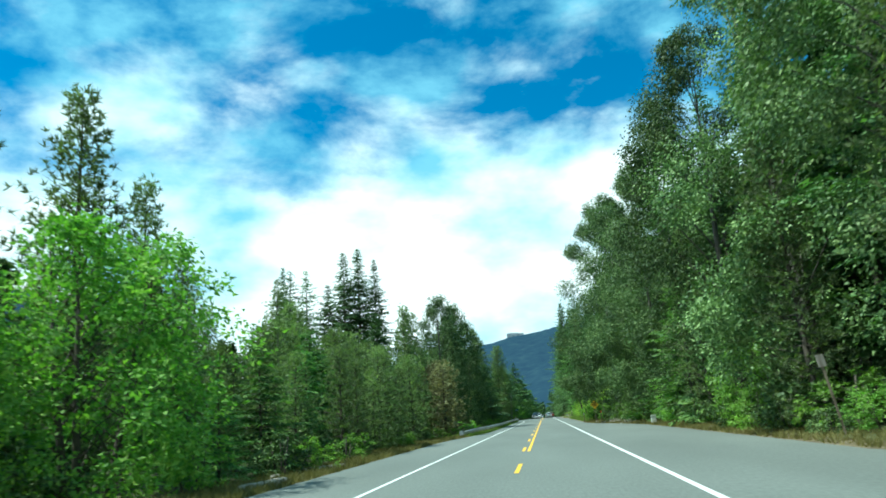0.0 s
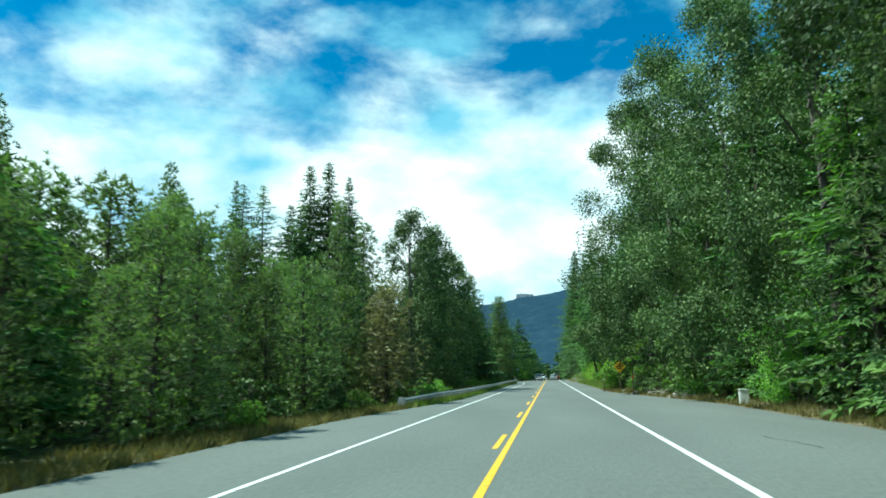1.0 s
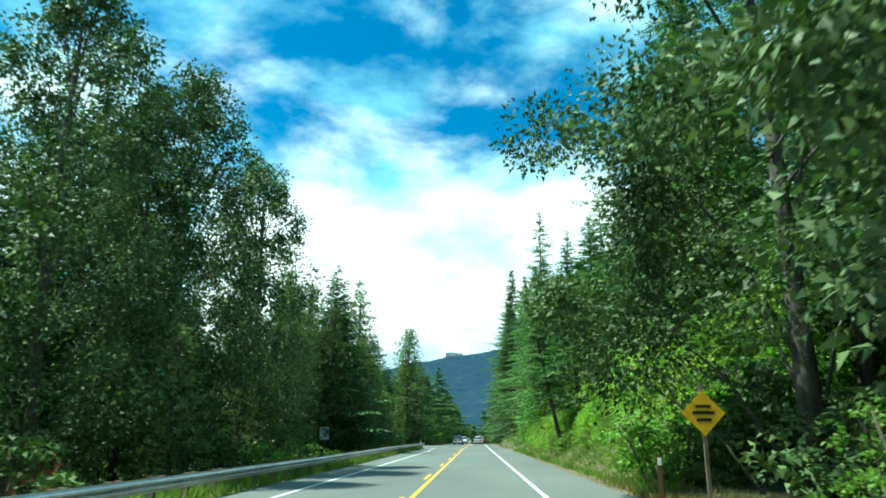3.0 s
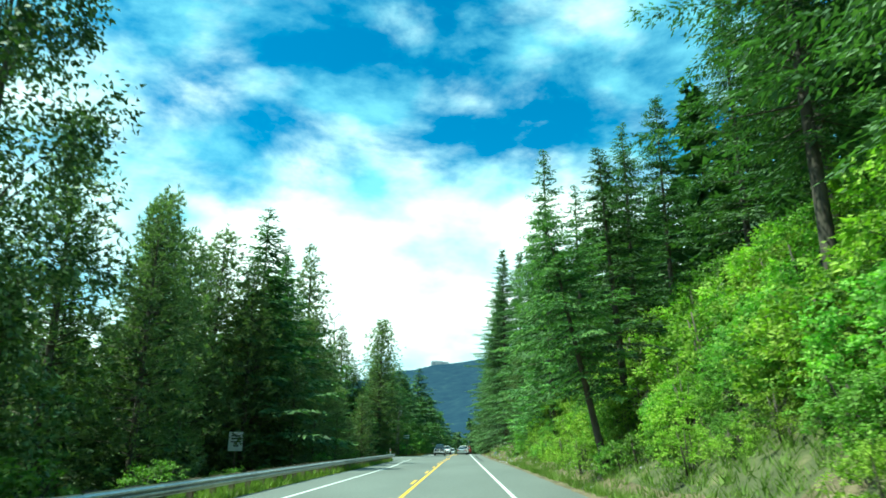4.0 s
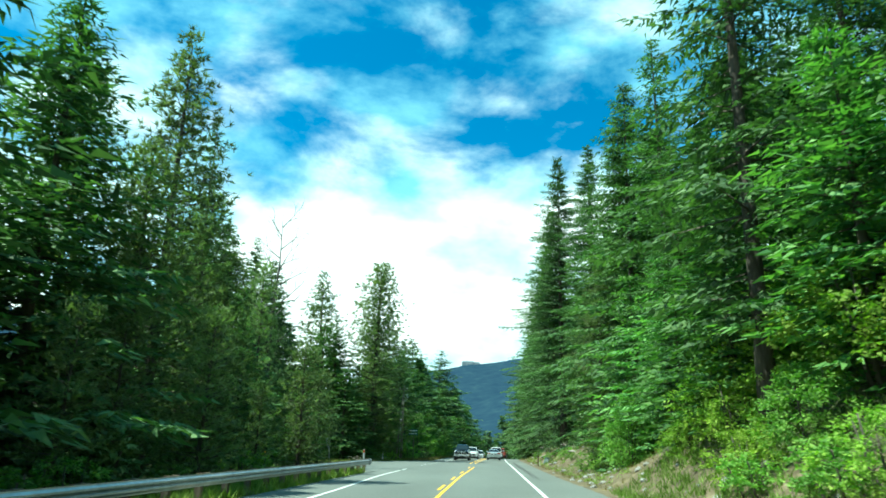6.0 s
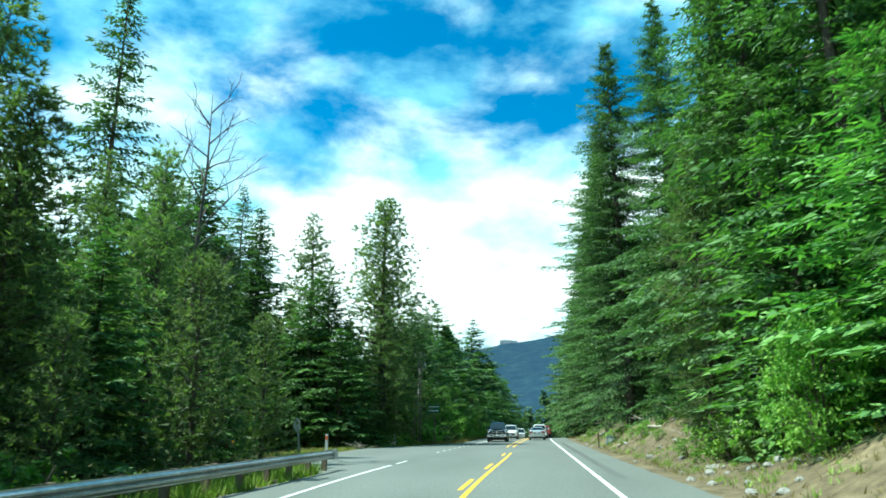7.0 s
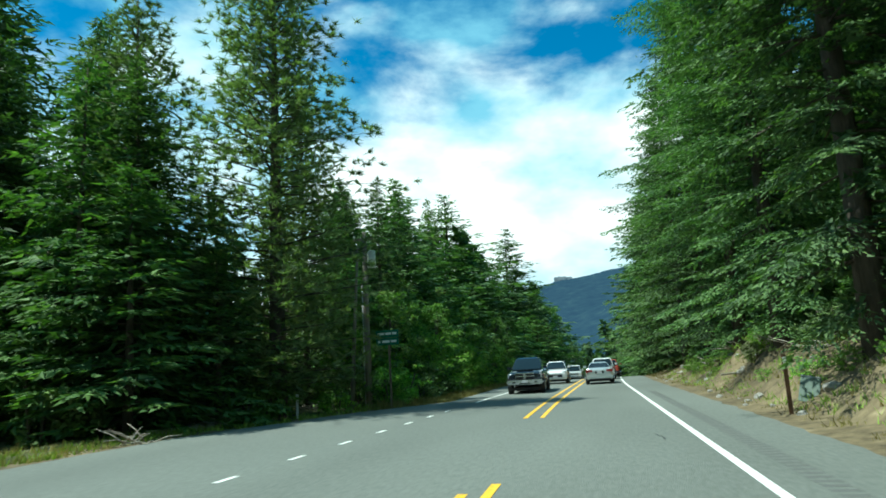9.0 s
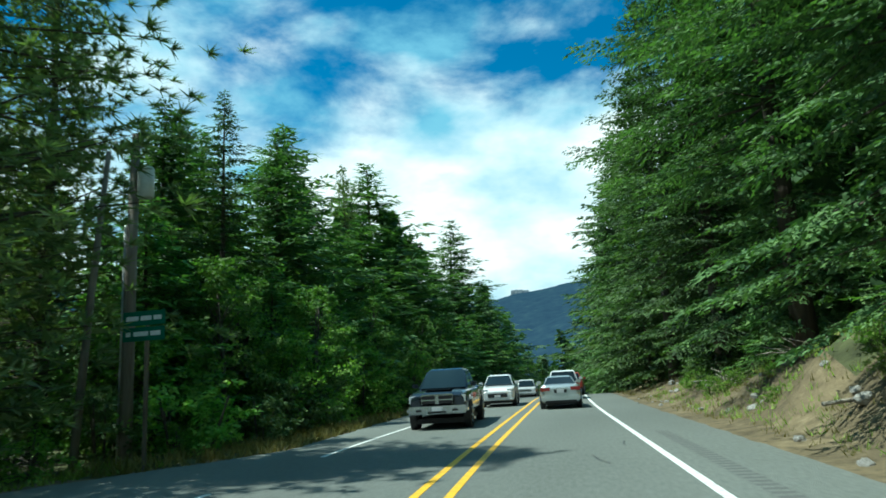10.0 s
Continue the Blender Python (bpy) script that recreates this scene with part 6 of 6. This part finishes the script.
part("bumper", boxm(-0.86, 0.86, -0.05, 0.2, 0.34, 0.60, bevel=0.06), M_SILVER, c)
part("lower_valance", boxm(-0.7, 0.7, -0.055, 0.1, 0.28, 0.38, bevel=0.02), M_TRIM, c)
part("trunk_trim", boxm(-0.34, 0.34, -0.022, 0.05, 0.885, 0.915, bevel=0.008), M_CHROME, c, "chrome trim strip")
# raised black block, for the shade of a recess round the plate
part("recess_shade_block", boxm(-0.30, 0.30, -0.018, 0.06, 0.69, 0.875, bevel=0.02), M_TRIM, c, "black block painting in the shade of the boot lid's recess")
part("number_plate", boxm(-0.16, 0.16, -0.028, 0.04, 0.71, 0.86, bevel=0.004), M_PLATE, c)

# white minivan ahead of it
c = vehicle("minivan", 2.2 + bend(241), 240.5, -2, "white minivan driving away on the road", "van", M_CARWHITE,
            [(0.0, 0.86, 0.42, 1.02, 0.08), (0.12, 0.95, 0.32, 1.08, 0.08), (1.0, 0.98, 0.26, 1.08, 0.08), (3.4, 0.98, 0.26, 1.06, 0.08), (4.4, 0.93, 0.28, 0.98, 0.14), (4.95, 0.76, 0.36, 0.76, 0.12)],
            (0.04, 0.36, 2.7, 3.75, 0.90, 0.70, 1.07, 1.68), (0.95, 3.9), (0.35, 0.23))
lamp_box(c, "tail_lamp", 0.76, 0.90, -0.014, 0.12, 0.82, 1.04, M_REDLAMP, "red tail lamp")
part("bumper", boxm(-0.90, 0.90, -0.06, 0.2, 0.36, 0.58, bevel=0.05), M_CARWHITE, c)
part("number_plate", boxm(-0.16, 0.16, -0.012, 0.04, 0.68, 0.82, bevel=0.004), M_PLATE, c)

# red car further on
c = vehicle("red_car", 2.6 + bend(252), 252, -4, "dull red sport utility car driving away on the road", "car", M_RUST,
            [(0.0, 0.84, 0.45, 1.04, 0.08), (0.12, 0.92, 0.36, 1.10, 0.08), (1.0, 0.95, 0.30, 1.10, 0.08), (3.2, 0.95, 0.30, 1.08, 0.08), (4.2, 0.92, 0.32, 1.02, 0.14), (4.6, 0.78, 0.40, 0.82, 0.12)],
            (0.05, 0.30, 2.5, 3.35, 0.86, 0.68, 1.09, 1.66), (0.9, 3.6), (0.36, 0.23))
lamp_box(c, "tail_lamp", 0.74, 0.88, -0.014, 0.12, 0.84, 1.06, M_REDLAMP, "red tail lamp")
part("bumper", boxm(-0.88, 0.88, -0.06, 0.2, 0.40, 0.60, bevel=0.05), M_TRIM, c)

# white oncoming crossover
c = vehicle("crossover_car", -1.25 + bend(237), 239.5, 180, "white crossover car coming along the opposite lane", "car", M_CARWHITE,
            [(0.0, 0.80, 0.45, 1.05, 0.12), (0.15, 0.90, 0.34, 1.12, 0.12), (1.0, 0.925, 0.28, 1.10, 0.12), (3.0, 0.925, 0.28, 1.08, 0.12), (3.6, 0.92, 0.28, 1.06, 0.14), (4.3, 0.88, 0.32, 0.98, 0.16), (4.6, 0.76, 0.40, 0.80, 0.12)],
            (0.15, 0.55, 2.7, 3.55, 0.82, 0.62, 1.10, 1.62), (0.9, 3.65), (0.37, 0.23))
lamp_box(c, "headlamp", 0.50, 0.82, 4.36, 4.56, 0.78, 0.92, M_CLEARLAMP, "clear headlamp")
part("grille", boxm(-0.55, 0.55, 4.50, 4.63, 0.46, 0.74, bevel=0.04), M_TRIM, c, "black lower grille")
part("bumper", boxm(-0.84, 0.84, 4.2, 4.60, 0.36, 0.46, bevel=0.03), M_CARWHITE, c)
part("number_plate", boxm(-0.16, 0.16, 4.60, 4.645, 0.50, 0.62, bevel=0.004), M_PLATE, c)

# dark oncoming pickup
c = vehicle("pickup_truck", -2.0, 226.4, 180, "dark blue pickup truck with chrome bumper in the opposite lane", "pickup", M_DARKBLUE,
            [(0.0, 0.93, 0.58, 1.28, 0.06), (0.08, 0.98, 0.50, 1.32, 0.06), (2.0, 1.0, 0.46, 1.32, 0.06), (2.3, 1.0, 0.46, 1.26, 0.10), (4.3, 1.0, 0.46, 1.25, 0.14), (5.2, 0.99, 0.48, 1.22, 0.18), (5.62, 0.95, 0.54, 1.16, 0.16), (5.75, 0.88, 0.56, 1.08, 0.12)],
            (2.0, 2.2, 3.45, 4.45, 0.86, 0.66, 1.26, 1.90), (1.15, 4.85), (0.42, 0.27))
part("grille_surround", boxm(-0.56, 0.56, 5.66, 5.80, 0.76, 1.12, bevel=0.05), M_CHROME, c, "chrome grille surround")
for x0, x1 in ((-0.50, -0.05), (0.05, 0.50)):
    for z0, z1 in ((0.81, 0.92), (0.96, 1.07)):
        part("grille_opening", boxm(x0, x1, 5.78, 5.812, z0, z1, bevel=0.02), M_TRIM, c, "black grille opening")
lamp_box(c, "headlamp", 0.60, 0.92, 5.46, 5.74, 0.84, 1.08, M_CLEARLAMP, "clear headlamp")
bump = part("bumper", boxm(-0.99, 0.99, 5.50, 5.90, 0.50, 0.75, bevel=0.07), M_CHROME, c, "chrome bumper")
part("air_intake", boxm(-0.30, 0.30, 5.87, 5.905, 0.53, 0.60, bevel=0.01), M_TRIM, c, "black intake slot")
part("number_plate", boxm(-0.16, 0.16, 5.89, 5.915, 0.60, 0.72, bevel=0.004), M_PLATE, c)
lamp_box(c, "fog_lamp", 0.48, 0.70, 5.87, 5.908, 0.57, 0.67, M_TRIM)
part("hood_ridge", boxm(-0.44, 0.44, 4.6, 5.55, 1.24, 1.275, bevel=0.03), M_DARKBLUE, c, "raised bonnet centre")

# old white and red pickup further on
c = vehicle("old_pickup_truck", -1.5 + bend(266), 268.0, 178, "old white and red pickup truck in the opposite lane", "pickup", M_CARWHITE,
            [(0.0, 0.90, 0.50, 1.10, 0.05), (0.06, 0.94, 0.44, 1.12, 0.05), (2.1, 0.95, 0.40, 1.12, 0.05), (3.8, 0.95, 0.40, 1.10, 0.08), (4.9, 0.94, 0.42, 1.05, 0.08), (5.1, 0.90, 0.46, 1.0, 0.06)],
            (2.1, 2.2, 3.3, 3.75, 0.84, 0.70, 1.10, 1.72), (1.0, 4.2), (0.37, 0.24))
part("side_stripe", boxm(-0.957, 0.957, 0.15, 4.8, 0.66, 0.80, bevel=0.004), M_RUST, c, "dull red side band")
part("grille", boxm(-0.6, 0.6, 5.06, 5.12, 0.68, 0.90, bevel=0.02), M_CHROME, c, "chrome grille")
lamp_box(c, "headlamp", 0.64, 0.84, 5.04, 5.125, 0.70, 0.88, M_CLEARLAMP, "round clear headlamp")
part("bumper", boxm(-0.94, 0.94, 5.08, 5.24, 0.44, 0.58, bevel=0.03), M_CHROME, c)

# rumble strip on the shoulder: thin plates, the grooves' shade in their dark colour
V, Fc = [], []
for i in range(150):
    y = 172 + 0.3 * i
    o = len(V)
    V += [(4.1, y, 0.002), (4.45, y, 0.002), (4.45, y + 0.15, 0.002), (4.1, y + 0.15, 0.002), (4.14, y + 0.075, 0.0005), (4.41, y + 0.075, 0.0005)]
    Fc += [(o, o + 1, o + 5, o + 4), (o + 4, o + 5, o + 2, o + 3)]
tagged(new("rumble_strip", mesh_of("rumble_strip", V, Fc, M_GROOVE)), "row of thin dark plates for the shaded rumble grooves on the shoulder", "rumble strip", kind="stuff")
